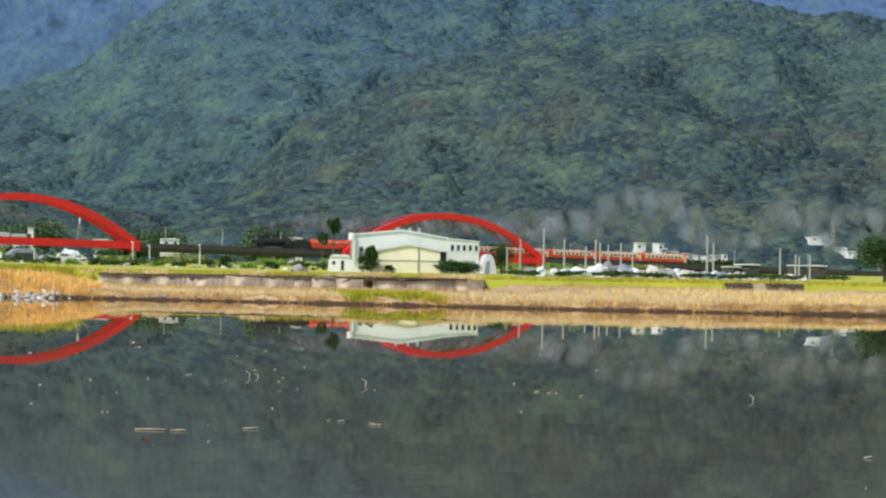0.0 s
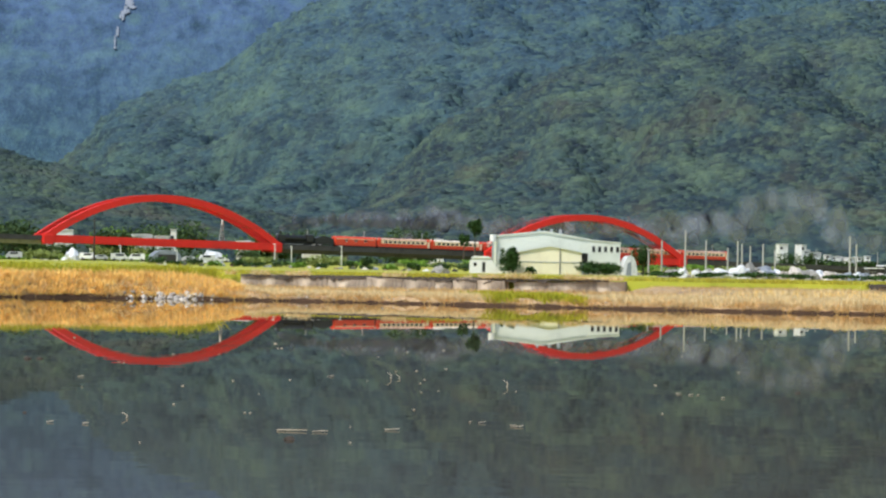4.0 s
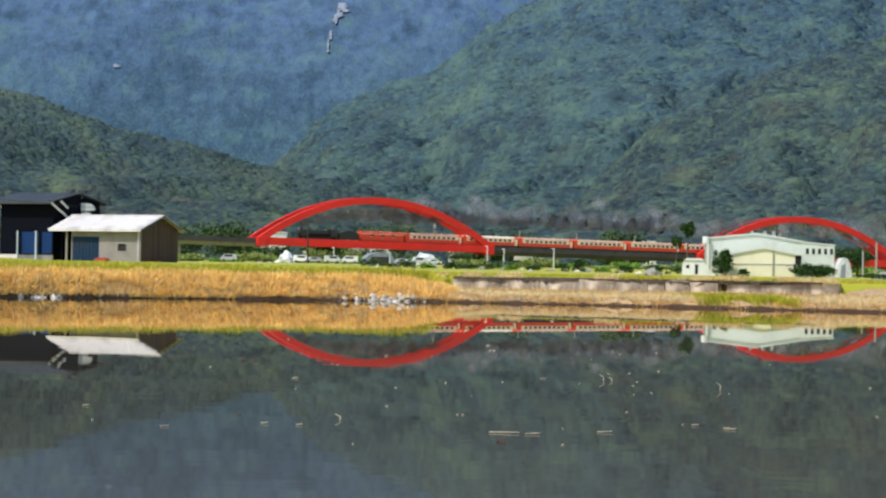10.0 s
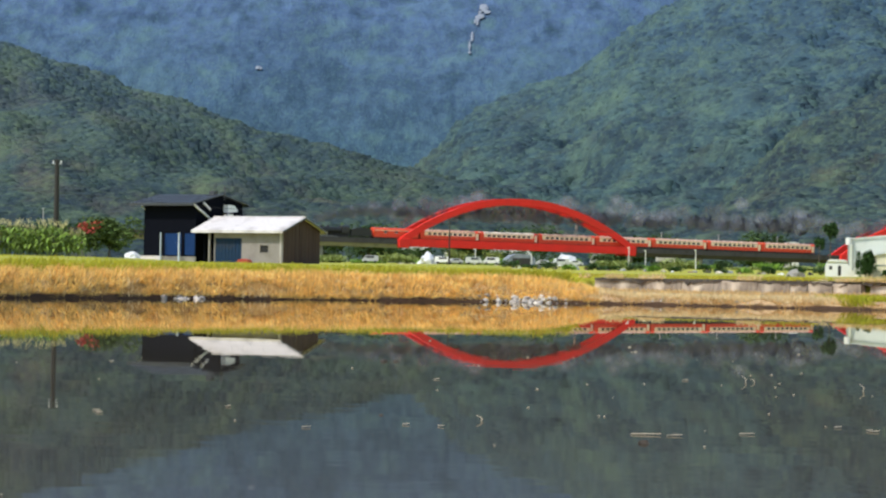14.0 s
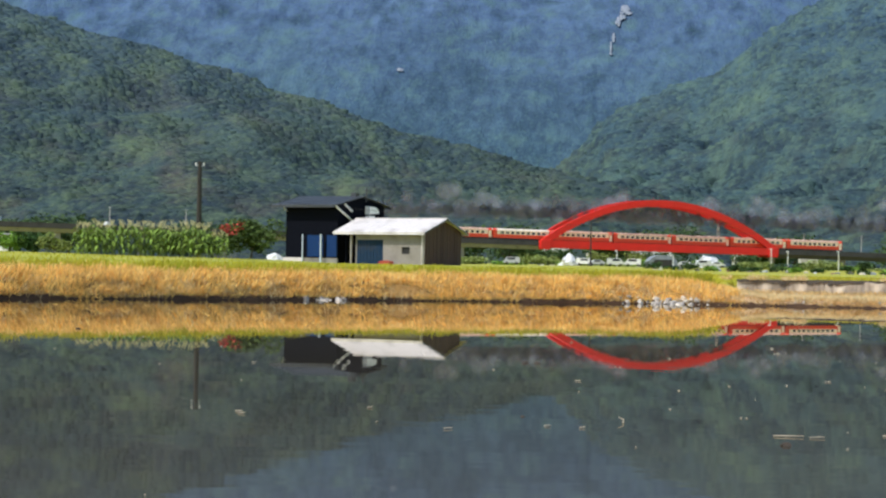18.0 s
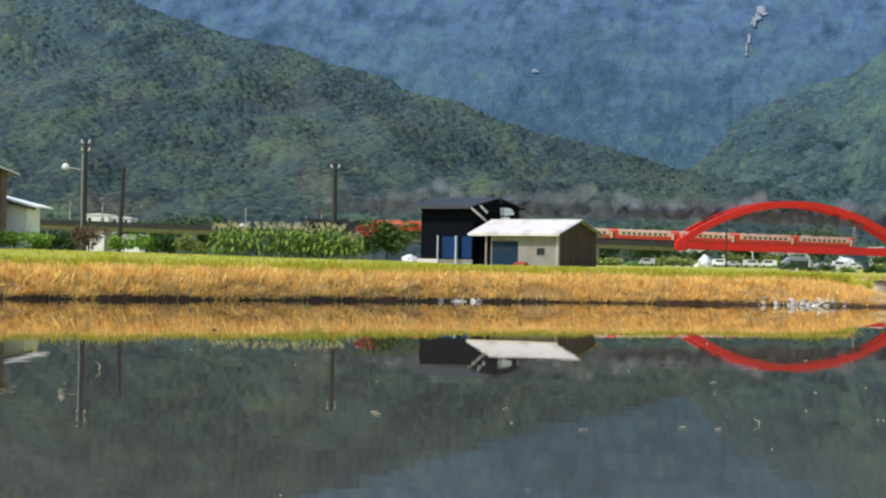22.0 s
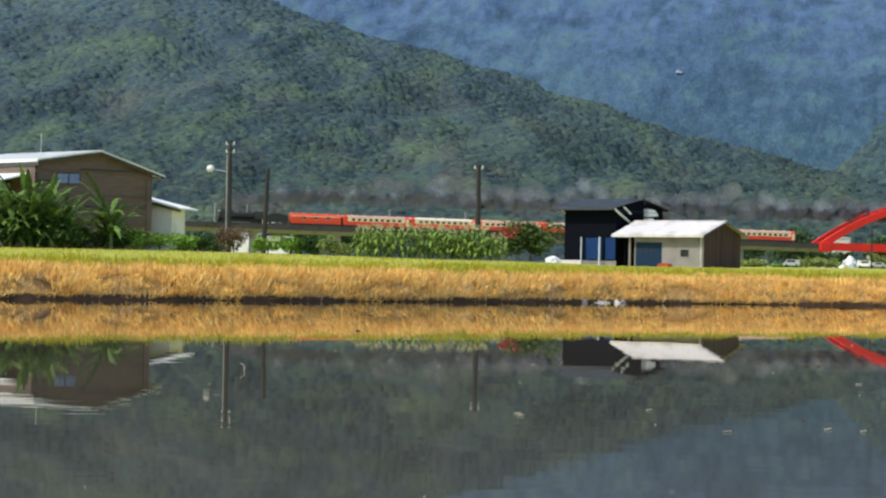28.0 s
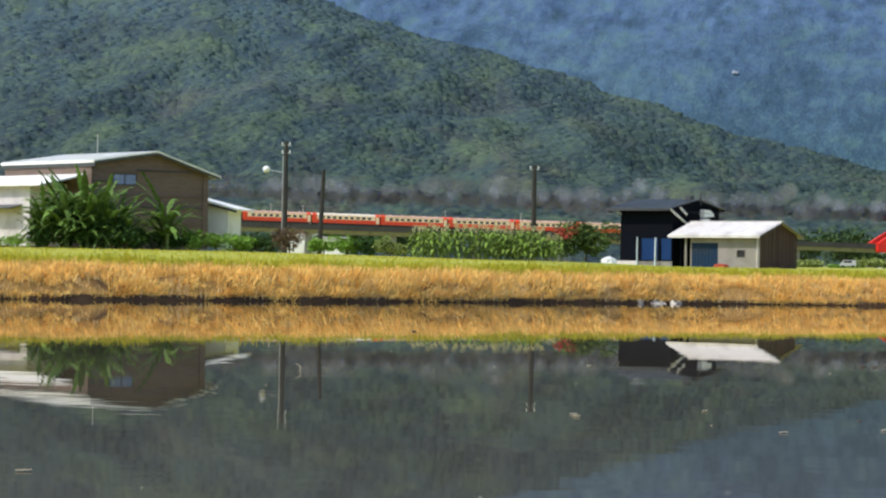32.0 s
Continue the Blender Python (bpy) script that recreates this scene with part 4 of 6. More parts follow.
def factory():
    """The hall and the sheds round it; local x runs along the front, y to the back."""
    m = pose(69.8, 550, 2.33, 0, 0, -6)
    ob = thing("factory_hall", m, "pale mint sheet-metal hall with a low gable, beside the railway", "hall")
    prof = [(0, 6.75), (8.1, 7.55), (15.9, 6.35), (16.0, 0), (0, 0)]
    part("hall", prism(prof, "y", 0, 34), M_MINT, ob)
    for k in range(33):
        x = 0.25 + k * 0.48
        part("wall_rib", box(x, x + 0.07, -0.045, -0.003, 0, 6.6 if x < 14 else 6.2), M_MINT, ob)
    part("roof_edge", prism([(-0.35, 6.62), (8.1, 7.5), (16.2, 6.22), (16.2, 6.44), (8.1, 7.74), (-0.35, 6.84)], "y", -0.3, 34.3), M_MINT, ob)
    part("gutter", rod((-0.12, -0.2, 0.3), (-0.12, -0.2, 6.6), 0.08, n=8), M_STEEL, ob)
    for x in (7.4, 9.6, 11.2):
        part("roof_vent", rod((x, 4, 7.2), (x, 4, 8.15), 0.36, 0.26, 10), M_STEEL, ob)
    part("opening", box(14.4, 16.1, -0.09, -0.006, 2.3, 3.9), M_BLACK, ob, "dark loading opening")
    part("lintel", box(14.3, 16.2, -0.5, -0.006, 3.92, 4.05), M_MINT, ob)
    wing = part("wing", prism([(15.9, 0), (21.6, 0), (21.6, 5.75), (15.9, 6.2)], "y", -0.6, 30), M_MINT, ob)
    part("coping", prism([(15.85, 6.2), (21.75, 5.73), (21.75, 5.9), (15.85, 6.38)], "y", -0.75, 30.2), M_MINT, wing)
    for x in (16.9, 17.95, 19.0, 20.05, 21.1):
        w = part("window", box(x - 0.26, x + 0.26, -0.63, -0.604, 4.15, 5.15), M_BLACK, wing)
        part("window_frame", box(x - 0.32, x + 0.32, -0.68, -0.605, 4.05, 4.15), M_MINT, w)
    shed = thing("cream_shed", m, "low cream sheet-metal shed in front of the hall", "shed")
    part("wall", prism([(2.2, 0), (14.4, 0), (14.4, 3.9), (9.0, 4.85), (2.2, 3.55)], "y", -9, -0.7), M_CREAM, shed)
    part("roof", prism([(1.9, 3.52), (9.0, 4.88), (14.7, 3.87), (14.7, 4.0), (9.0, 5.05), (1.9, 3.66)], "y", -9.3, -0.7), M_MINT, shed)
    part("rail_band", box(2.2, 14.4, -9.08, -9.006, 2.1, 2.26), M_STEEL, shed)
    part("corner_post", box(10.55, 10.72, -9.2, -9.07, 0, 4.5), M_CONC, shed, "slim grey post")
    for k in range(24):
        x = 2.4 + k * 0.5
        part("wall_rib", box(x, x + 0.07, -9.04, -9.004, 0, 2.1), M_CREAM, shed)
    hut = thing("white_hut", m, "small white rendered hut beside a dark shrub", "hut")
    part("wall", prism([(-4.9, 0), (1.0, 0), (-0.6, 1.5), (-1.3, 2.7), (-4.5, 2.7), (-4.9, 2.0)], "y", -8, -2.5), M_WHITE, hut)
    part("roof", prism([(-4.75, 2.7), (-1.1, 2.7), (-1.7, 3.05), (-4.2, 3.05)], "y", -8.2, -2.3), M_WHITE, hut)
    for x, z0, z1 in ((-4.0, 1.3, 1.9), (-2.5, 0.3, 2.0)):
        part("window" if z0 > 1 else "door", box(x - 0.27, x + 0.27, -8.03, -8.005, z0, z1), M_BLACK, hut)
    tank = thing("water_tank", pose(68.9, 549.5, 2.33), "white water tank on a post at the hall's corner", "tank")
    part("tank", rod((0, 0, 5.7), (0, 0, 6.95), 0.55, n=16), M_WHITE, tank)
    part("stand", rod((0, 0, 0), (0, 0, 5.7), 0.16, n=8), M_STEEL, tank)
    tent = thing("storage_tent", pose(92.4, 546, 2.33), "rounded grey-white storage cover beside the hall", "tent")
    part("shell", prism([(1.25 * math.cos(a), 3.6 * math.sin(a) ** 0.8) for a in np.linspace(0.02, math.pi - 0.02, 13)], "y", -2.6, 2.6), M_TARP, tent)
    part("flap", prism([(-0.8, 0), (0.15, 0), (0.15, 2.6), (-0.55, 2.2)], "y", -2.66, -2.604), M_CANOPY, tent)


farm_shed()
dark_barn()
farm_house()
factory()


# ---- poles and wires ----
def power_pole(x, y, z, h, lean=0.0, arms=1, material=None, r=0.17):
    ob = thing("utility_pole", pose(x, y, z, 0, lean, 0), "tall dark concrete utility pole by the field" if material is None else "pale concrete pole beside the fields", "pole", "utility poles" if material is None else "pale poles")
    part("shaft", rod((0, 0, -0.4), (0, 0, h), r, r * 0.7, 10), material or M_POLE, ob)
    for k in range(arms):
        part("crossarm", box(-0.35, 0.35, -0.06, 0.06, h - 0.35 - 0.6 * k, h - 0.25 - 0.6 * k), M_STEEL, ob)
        for s in (-0.3, 0.3):
            part("insulator", rod((s, 0, h - 0.25 - 0.6 * k), (s, 0, h - 0.08 - 0.6 * k), 0.05, n=8), M_WHITE, ob)
    return ob


main = power_pole(-48.7, 235, 2.3, 8.5, arms=2, r=0.2)
part("strip", box(-0.27, -0.2, -0.05, 0.05, 0.3, 7.4), M_STEEL, main)
lamp = thing("street_lamp", pose(-48.7, 235, 2.3), "street lamp with a round white head on a pole", "street lamp")
part("arm", rod((-0.15, 0, 6.1), (-1.35, 0, 6.3), 0.045, n=8), M_STEEL, lamp)
_bm = bmesh.new()
bmesh.ops.create_uvsphere(_bm, u_segments=14, v_segments=8, radius=0.26, matrix=pose(-1.52, 0, 6.34) @ Matrix.Diagonal((1.1, 0.9, 1.05, 1)))
part("head", _bm, M_WHITE, lamp, "round white lamp head")
power_pole(-46.2, 236, 2.3, 6.4, lean=2.2, arms=0, r=0.2)
power_pole(-29.65, 235, 2.0, 7.2, arms=1, r=0.23)
for x, y, top, base in ((97.1, 552, 7.3, 2.4), (100.2, 556, 8.9, 2.4), (103.7, 552, 10.8, 2.4), (109.0, 560, 9.1, 2.4), (114.0, 565, 7.9, 2.4), (114.8, 560, 9.1, 2.4), (118.7, 575, 8.8, 2.4), (121.3, 580, 8.5, 2.4),
                        (121.6, 570, 8.8, 2.4), (126.0, 580, 7.9, 2.4), (125.8, 520, 9.6, 2.4), (131.8, 540, 8.7, 2.4), (149.2, 560, 8.2, 2.4), (152.1, 560, 7.0, 2.4), (155.5, 570, 6.8, 2.4), (154.8, 560, 7.1, 2.4)):
    power_pole(x, y, base, top - base, arms=0, material=M_PALEPOLE, r=0.19)


def wire(points, r=0.014):
    cu = bpy.data.curves.new("overhead_wire", "CURVE")
    cu.dimensions, cu.bevel_depth, cu.bevel_resolution = "3D", r, 1
    for a, b, sag in points:
        sp = cu.splines.new("POLY")
        sp.points.add(16)
        for k in range(17):
            f = k / 16
            sp.points[k].co = (*(a[i] * (1 - f) + b[i] * f - (sag * 4 * f * (1 - f) if i == 2 else 0) for i in range(3)), 1)
    cu.materials.append(M_UNDER)
    tagged(new("overhead_wire", cu), "thin dark overhead wire between the poles", "wire")


wire([((-45.95, 236, 8.6), (-29.65, 235, 6.75), 0.3)])
wire([((-29.65, 235, 6.75), (20, 300, 5.5), 0.5)])
wire([((-48.7, 235, 8.3), (-45.95, 236, 8.5), 0.05)])
wire([((-75, 235, 9.0), (-48.7, 235, 8.4), 0.9)])


# ---- plants ----
M_STRAW = surface("dry_golden_grass", (1.0, 0.76, 0.29), (0.92, 0.60, 0.16), 1.3, 5.5, 0.8, bump=0, stain=(0.74, 0.42, 0.10), island=0.3, thin=0.3)
M_PALE = surface("bleached_straw", (0.90, 0.76, 0.46), (0.76, 0.55, 0.25), 1.3, 5.0, 0.8, bump=0, island=0.25, thin=0.42)
M_STUBBLE = surface("pale_straw", (0.80, 0.56, 0.24), (0.56, 0.35, 0.13), 1.1, 4.0, 0.8, bump=0, stain=(0.42, 0.25, 0.10), island=0.34, thin=0.42)
M_RICE = surface("yellow_green_field_grass", (0.58, 0.47, 0.050), (0.42, 0.38, 0.035), 0.12, 1.5, 0.8, bump=0, stain=(0.40, 0.36, 0.05), island=0.4, thin=0.42)
M_VERGE = surface("lime_green_verge_grass", (0.42, 0.42, 0.022), (0.56, 0.47, 0.035), 0.5, 2.5, 0.8, bump=0, stain=(0.32, 0.37, 0.022), island=0.3, thin=0.42)
M_LUSH = surface("bright_green_leaves", (0.14, 0.27, 0.035), (0.19, 0.32, 0.05), 0.4, 3.0, 0.6, bump=0, island=0.5, spec=0.15)
M_LEAF = surface("dark_green_leaves", (0.022, 0.055, 0.014), (0.045, 0.095, 0.02), 0.5, 3.0, 0.6, bump=0, island=0.5, spec=0.15)
M_OLIVE = surface("pale_olive_leaves", (0.26, 0.30, 0.10), (0.18, 0.24, 0.06), 0.5, 3.0, 0.7, bump=0, island=0.5, spec=0.15)
M_MIDLEAF = surface("olive_green_leaves", (0.055, 0.095, 0.022), (0.09, 0.13, 0.035), 0.6, 3.0, 0.6, bump=0, island=0.6, spec=0.15)
M_FLOWER = surface("red_blossom", (0.55, 0.06, 0.045), (0.42, 0.05, 0.035), 1.0, 5.0, 0.7, bump=0, island=0.3)
M_BARK = surface("grey_brown_bark", (0.10, 0.08, 0.06), (0.07, 0.055, 0.04), 1.0, 8.0, 0.9)
M_BANANA = surface("banana_leaf", (0.17, 0.27, 0.055), (0.045, 0.095, 0.022), 0.7, 4.0, 0.5, bump=0.2, per_object=0.5, spec=0.2, thin=0.3)
M_MAIZE = surface("maize_leaf", (0.22, 0.31, 0.055), (0.13, 0.22, 0.035), 0.8, 4.0, 0.6, bump=0, per_object=0.45, spec=0.15)
M_STALK = surface("green_stalk", (0.14, 0.19, 0.06), (0.10, 0.14, 0.04), 1.0, 6.0, 0.7)
M_TASSEL = surface("straw_tassel", (0.58, 0.52, 0.28), (0.48, 0.42, 0.20), 1.0, 6.0, 0.8)
M_STONE = surface("pale_rubble_stone", (0.66, 0.60, 0.54), (0.36, 0.32, 0.28), 3.0, 14.0, 0.9, stain=(0.14, 0.12, 0.10), per_object=0.45)
M_TWIG = surface("bleached_twig", (0.50, 0.43, 0.32), (0.36, 0.30, 0.21), 4.0, 30.0, 0.85)
M_CLOD = surface("dark_clod_and_shadow", (0.035, 0.026, 0.018), (0.055, 0.04, 0.028), 4.0, 30.0, 0.9)
M_OLDWALL = surface("stained_old_concrete", (0.66, 0.56, 0.44), (0.20, 0.155, 0.12), 0.9, 2.6, 0.95, bump=0.6, dist=0.05, stretch=(1, 1, 0.22), stain=(0.07, 0.055, 0.045), per_object=0.14, spec=0.2)


def blades(name, label, px, py, pz, height, width, material, seed, lean=0.35):
    """Grass: one narrow leaning blade at each place."""
    rng = np.random.default_rng(seed)
    n = len(px)
    h = height * (0.4 + 0.75 * rng.random(n)) * (0.65 + 0.7 * fbm(px * 1.1, py * 0.8, 3, seed))
    yaw, tilt, dirn = rng.random(n) * 6.283, lean * rng.random(n), rng.random(n) * 6.283
    wx, wy = np.cos(yaw) * width / 2, np.sin(yaw) * width / 2
    rows = []
    for f, wf in ((0.0, 1.0), (1.0, 0.2)):
        off = tilt * h * f
        cx, cy, cz = px + off * np.cos(dirn), py + off * np.sin(dirn), pz - 0.03 + h * f * (1 - 0.25 * tilt * f)
        rows += [np.stack([cx - wx * wf, cy - wy * wf, cz], -1), np.stack([cx + wx * wf, cy + wy * wf, cz], -1)]
    V = np.stack(rows, 1).reshape(-1, 3)
    F = (np.arange(n) * 4)[:, None] + np.array([[0, 1, 3, 2]])
    tagged(new(name, mesh_of(name, V, F, material)), label, "grass", kind="stuff")


def grass_bands():
    rng = np.random.default_rng(3)

    def strew(n, x0, x1, v0, v1, power=1.0, patch=0.0, seed=0, fine=1.0, bare=0.0):
        x = x0 + (x1 - x0) * rng.random(n)
        v = v0 + (v1 - v0) * rng.random(n) ** power
        if patch:
            keep = fbm(x * 0.9 * fine, v * 1.4 * fine, 3, seed) > patch + bare * np.clip(1 - v / 0.75, 0, 1)
            x, v = x[keep], v[keep]
        return x, shore(x) + v, bank_z(x, v)

    def lip(n, x0, x1):
        x = x0 + (x1 - x0) * rng.random(n)
        x = x[fbm(x * 1.1, x * 0 + 2, 3, n) > 0.5]
        return x, shore(x) + TERRACE - 0.6 + 0.5 * rng.random(len(x)), np.full(len(x), 0.98)

    blades("golden_bank_grass", "tall dry golden grass on the paddy bank", *strew(70000, -34, 5.0, 0.2, 2.4, 1.2, 0.34, 1, 2.6, 0.3), 0.28, 0.05, M_STRAW, 1, 0.95)
    blades("golden_bank_grass", "upright golden grass below the field's edge", *strew(26000, -34, 5.0, 0.9, 2.1, 1.0, 0.36, 31, 2.0), 0.33, 0.046, M_STRAW, 31, 0.8)
    blades("golden_bank_grass", "drooping dry grass low on the paddy bank", *strew(26000, -34, 5.0, 0.14, 0.5, 1.0, 0.53, 21, 2.0), 0.17, 0.046, M_STRAW, 21, 1.6)
    blades("water_edge_grass", "ragged dry grass drooping to the water", *strew(26000, -34, 5.0, 0.05, 0.32, 0.8, 0.54, 33, 1.6), 0.15, 0.044, M_STRAW, 33, 1.6)
    blades("water_edge_grass", "sparse bleached stalks over the muddy edge", *strew(7000, -34, 5.0, 0.06, 0.24, 1.0, 0.56, 15, 4.0), 0.24, 0.022, M_STRAW, 15, 0.9)
    blades("bleached_tufts", "bleached straw tufts on the paddy bank", *strew(24000, -34, 5.0, 0.25, 1.3, 1.0, 0.57, 22, 3.0), 0.25, 0.034, M_PALE, 22, 1.2)
    blades("dead_stalks", "thin bleached stalks rooted in the muddy edge", *strew(3000, -34, 5.0, 0.05, 0.3, 1.0, 0.5, 28, 2.0), 0.3, 0.026, M_PALE, 28, 0.45)
    blades("golden_bank_grass", "golden grass on the low bank", *strew(20000, 4.0, 12.9, 0.25, 4, 1.3, 0.46, 2, 1.6), 0.24, 0.046, M_PALE, 2, 0.9)
    blades("golden_bank_grass", "dry golden grass on the low bank", *strew(18000, 15.6, 23.5, 0.2, 4, 1.2, 0.4, 3, 1.4), 0.30, 0.042, M_PALE, 3, 0.8)
    blades("golden_bank_grass", "sparse dry grass on the low bank", *strew(12000, 23, 40, 0.1, 5, 1.2, 0.38, 4), 0.18, 0.03, M_STUBBLE, 4)
    blades("dry_stubble", "pale dry stubble before the terrace wall", *strew(14000, 5.5, 50, 6, 51.5, 1.0, 0.46, 12, 0.8), 0.14, 0.044, M_STUBBLE, 10)
    blades("terrace_foot_grass", "pale dry grass at the foot of the terrace wall", *strew(13000, 5.0, 24, 30, 51.4, 0.7, 0.52, 23, 0.8), 0.26, 0.046, M_STUBBLE, 23, 1.2)
    blades("terrace_foot_grass", "golden dry grass at the foot of the terrace wall", *strew(7000, 5.0, 24, 2, 40, 1.0, 0.52, 24, 1.2), 0.2, 0.04, M_STRAW, 24, 1.2)
    blades("terrace_lip_grass", "dry grass hanging over the terrace lip", *lip(5200, 6.5, 24), 0.34, 0.034, M_PALE, 25, 2.2)
    blades("terrace_lip_grass", "yellow-green grass along the terrace lip", *lip(3600, 6.5, 40), 0.3, 0.034, M_RICE, 26, 1.4)
    blades("golden_wall_grass", "dry golden grass hanging over the terrace wall", *strew(20000, 24.0, 35.2, 8, 51.9, 0.8, 0.4, 13), 0.2, 0.028, M_STUBBLE, 11, 1.0)
    blades("golden_wall_grass", "dry golden grass before the terrace wall", *strew(15000, 37.6, 50, 8, 51.6, 0.9, 0.42, 14), 0.2, 0.028, M_STUBBLE, 16, 1.0)
    blades("golden_bank_grass", "pale golden grass clumps on the low mound", *strew(26000, 23.5, 46, 0.3, 34, 0.9, 0.42, 29, 0.9), 0.3, 0.04, M_PALE, 29, 1.0)
    blades("golden_bank_grass", "golden grass clumps on the low mound", *strew(16000, 23.5, 46, 0.3, 30, 0.9, 0.45, 30, 1.1), 0.28, 0.04, M_STRAW, 30, 1.0)
    blades("water_edge_grass", "short dry grass over the low bank's edge", *strew(30000, 5, 40, 0.06, 0.7, 1.0, 0.42, 17, 2.4), 0.17, 0.04, M_STUBBLE, 17, 1.1)
    blades("green_bank_grass", "yellow-green grass clump on the low bank", *strew(11000, 12.7, 15.5, 0.15, 9, 1.0, 0.42, 6, 1.6), 0.27, 0.06, M_VERGE, 5, 1.0)
    blades("pale_straw_tufts", "pale taller straw tufts among the bank grass", *strew(9000, -34, 5.0, 0.12, 1.6, 1.2, 0.56, 19), 0.36, 0.03, M_STUBBLE, 19, 1.0)
    x, y, z = strew(34000, -36, 4.2, 1.7, 4.6, 1.0, 0.12, 18)
    blades("rice_edge", "yellow-green rice standing along the field's edge", x, y, z, (0.75 + np.interp(y, (70, 106), (0.0070, 0.0044)) * y - z) * 0.9, 0.05, M_VERGE, 18, 1.0)
    blades("green_field_edge", "yellow-green grass along the top of the bank", *strew(24000, -36, 4.0, 1.3, 18, 1.7), 0.16, 0.04, M_VERGE, 6)
    blades("terrace_grass", "yellow-green grass on the terrace behind the wall", *strew(20000, 5.5, 62, 52.4, 75, 1.3), 0.2, 0.05, M_RICE, 7)
    x = -95 + 120 * rng.random(14000)
    y = 125 + 95 * rng.random(14000)
    x, y = x[(x < 4) | (y > 175)], y[(x < 4) | (y > 175)]
    blades("field_grass", "yellow-green grass of the wide field", x, y, land(x, y), 0.13, 0.1, M_VERGE, 8)
    x = 5 + 120 * rng.random(10000)
    y = 170 + 215 * rng.random(10000)
    blades("field_grass", "yellow-green grass of the far field", x, y, land(x, y), 0.12, 0.14, M_RICE, 9)


def leaf_cloud(centres, radii, count, size, seed, hollow=0.5):
    """Loose leaves in ellipsoids, thicker towards the outside."""
    rng = np.random.default_rng(seed)
    centres, radii = np.asarray(centres, float), np.asarray(radii, float)
    k = rng.integers(0, len(centres), count)
    d = rng.normal(size=(count, 3))
    d /= np.linalg.norm(d, axis=1)[:, None]
    p = centres[k] + d * radii[k] * (hollow + (1 - hollow) * rng.random((count, 1)) ** 0.5) * (0.85 + 0.3 * rng.random((count, 1)))
    a = rng.normal(size=(count, 3))
    a[:, 2] *= 0.5
    a /= np.linalg.norm(a, axis=1)[:, None]
    b = np.cross(a, rng.normal(size=(count, 3)))
    b /= np.linalg.norm(b, axis=1)[:, None]
    s = size * (0.6 + 0.8 * rng.random((count, 1)))
    V = np.stack([p - a * s, p - b * s * 0.45, p + a * s, p + b * s * 0.45], 1).reshape(-1, 3)
    F = np.arange(count * 4).reshape(-1, 4)
    return V, F


def bush(name, x, y, z, w, h, label, category, material, leaves=900, size=0.12, seed=0, depth=None, trunk=0.0, group=""):
    rng = random.Random(seed)
    ob = thing(name, pose(x, y, z), label, category, group)
    n = max(5, int(w * 4))
    d = depth or w * 0.6
    cs = [(rng.uniform(-0.38, 0.38) * w, rng.uniform(-0.4, 0.4) * d, trunk + (h - trunk) * rng.uniform(0.28, 0.72)) for _ in range(n)]
    rs = [(w * rng.uniform(0.16, 0.3), d * rng.uniform(0.2, 0.35), (h - trunk) * rng.uniform(0.2, 0.34)) for _ in range(n)]
    V, F = leaf_cloud(cs, rs, leaves, size, seed)
    me = new("leaves" if not trunk else "crown", mesh_of("leaves", V, F, material))
    me.parent = ob
    bm = rod((0, 0, -0.2), (0.02 * w, 0, max(trunk, h * 0.3) + 0.1 * h), 0.05 + 0.03 * h * (1 if trunk else 0.4), 0.03, 7)
    for k in range(5):
        c = cs[k % n]
        rod((0.0, 0, max(trunk, 0.15 * h)), (c[0] * 0.8, c[1] * 0.8, c[2]), 0.03 + 0.01 * h, 0.012, 5, bm)
    part("trunk" if trunk else "stem", bm, M_BARK, ob)
    return ob


def corn_plant():
    ob = thing("corn_plant", pose(-32, 225, 2.2), "tall green maize plant with a pale tassel in a row", "corn plant", "maize plants beside the field")
    rng = random.Random(4)
    part("stalk", rod((0, 0, -0.1), (0.03, 0, 1.85), 0.03, 0.015, 6), M_STALK, ob)
    for k in range(9):
        bm = bmesh.new()
        a, z, L = k * 2.4 + rng.uniform(-0.4, 0.4), 0.3 + 0.17 * k, rng.uniform(0.6, 0.85)
        prev = None
        for q in range(5):
            f = q / 4
            r, zz, w = L * f * (1 - 0.15 * f), z + 0.42 * f - 0.75 * f * f, 0.09 * (1 - f ** 3) + 0.004
            c, s = math.cos(a), math.sin(a)
            row = [bm.verts.new((r * c - w * s, r * s + w * c, zz)), bm.verts.new((r * c, r * s, zz - 0.015)), bm.verts.new((r * c + w * s, r * s - w * c, zz))]
            if prev:
                for i in (0, 1):
                    bm.faces.new((prev[i], prev[i + 1], row[i + 1], row[i]))
            prev = row
        part("leaf", bm, M_MAIZE, ob)
    bm = bmesh.new()
    for k in range(4):
        a = k * 1.6
        rod((0.03, 0, 1.8), (0.03 + 0.14 * math.cos(a), 0.14 * math.sin(a), 2.1 + 0.03 * (k % 3)), 0.01, 0.014, 5, bm)
    part("tassel", bm, M_TASSEL, ob)
    return ob


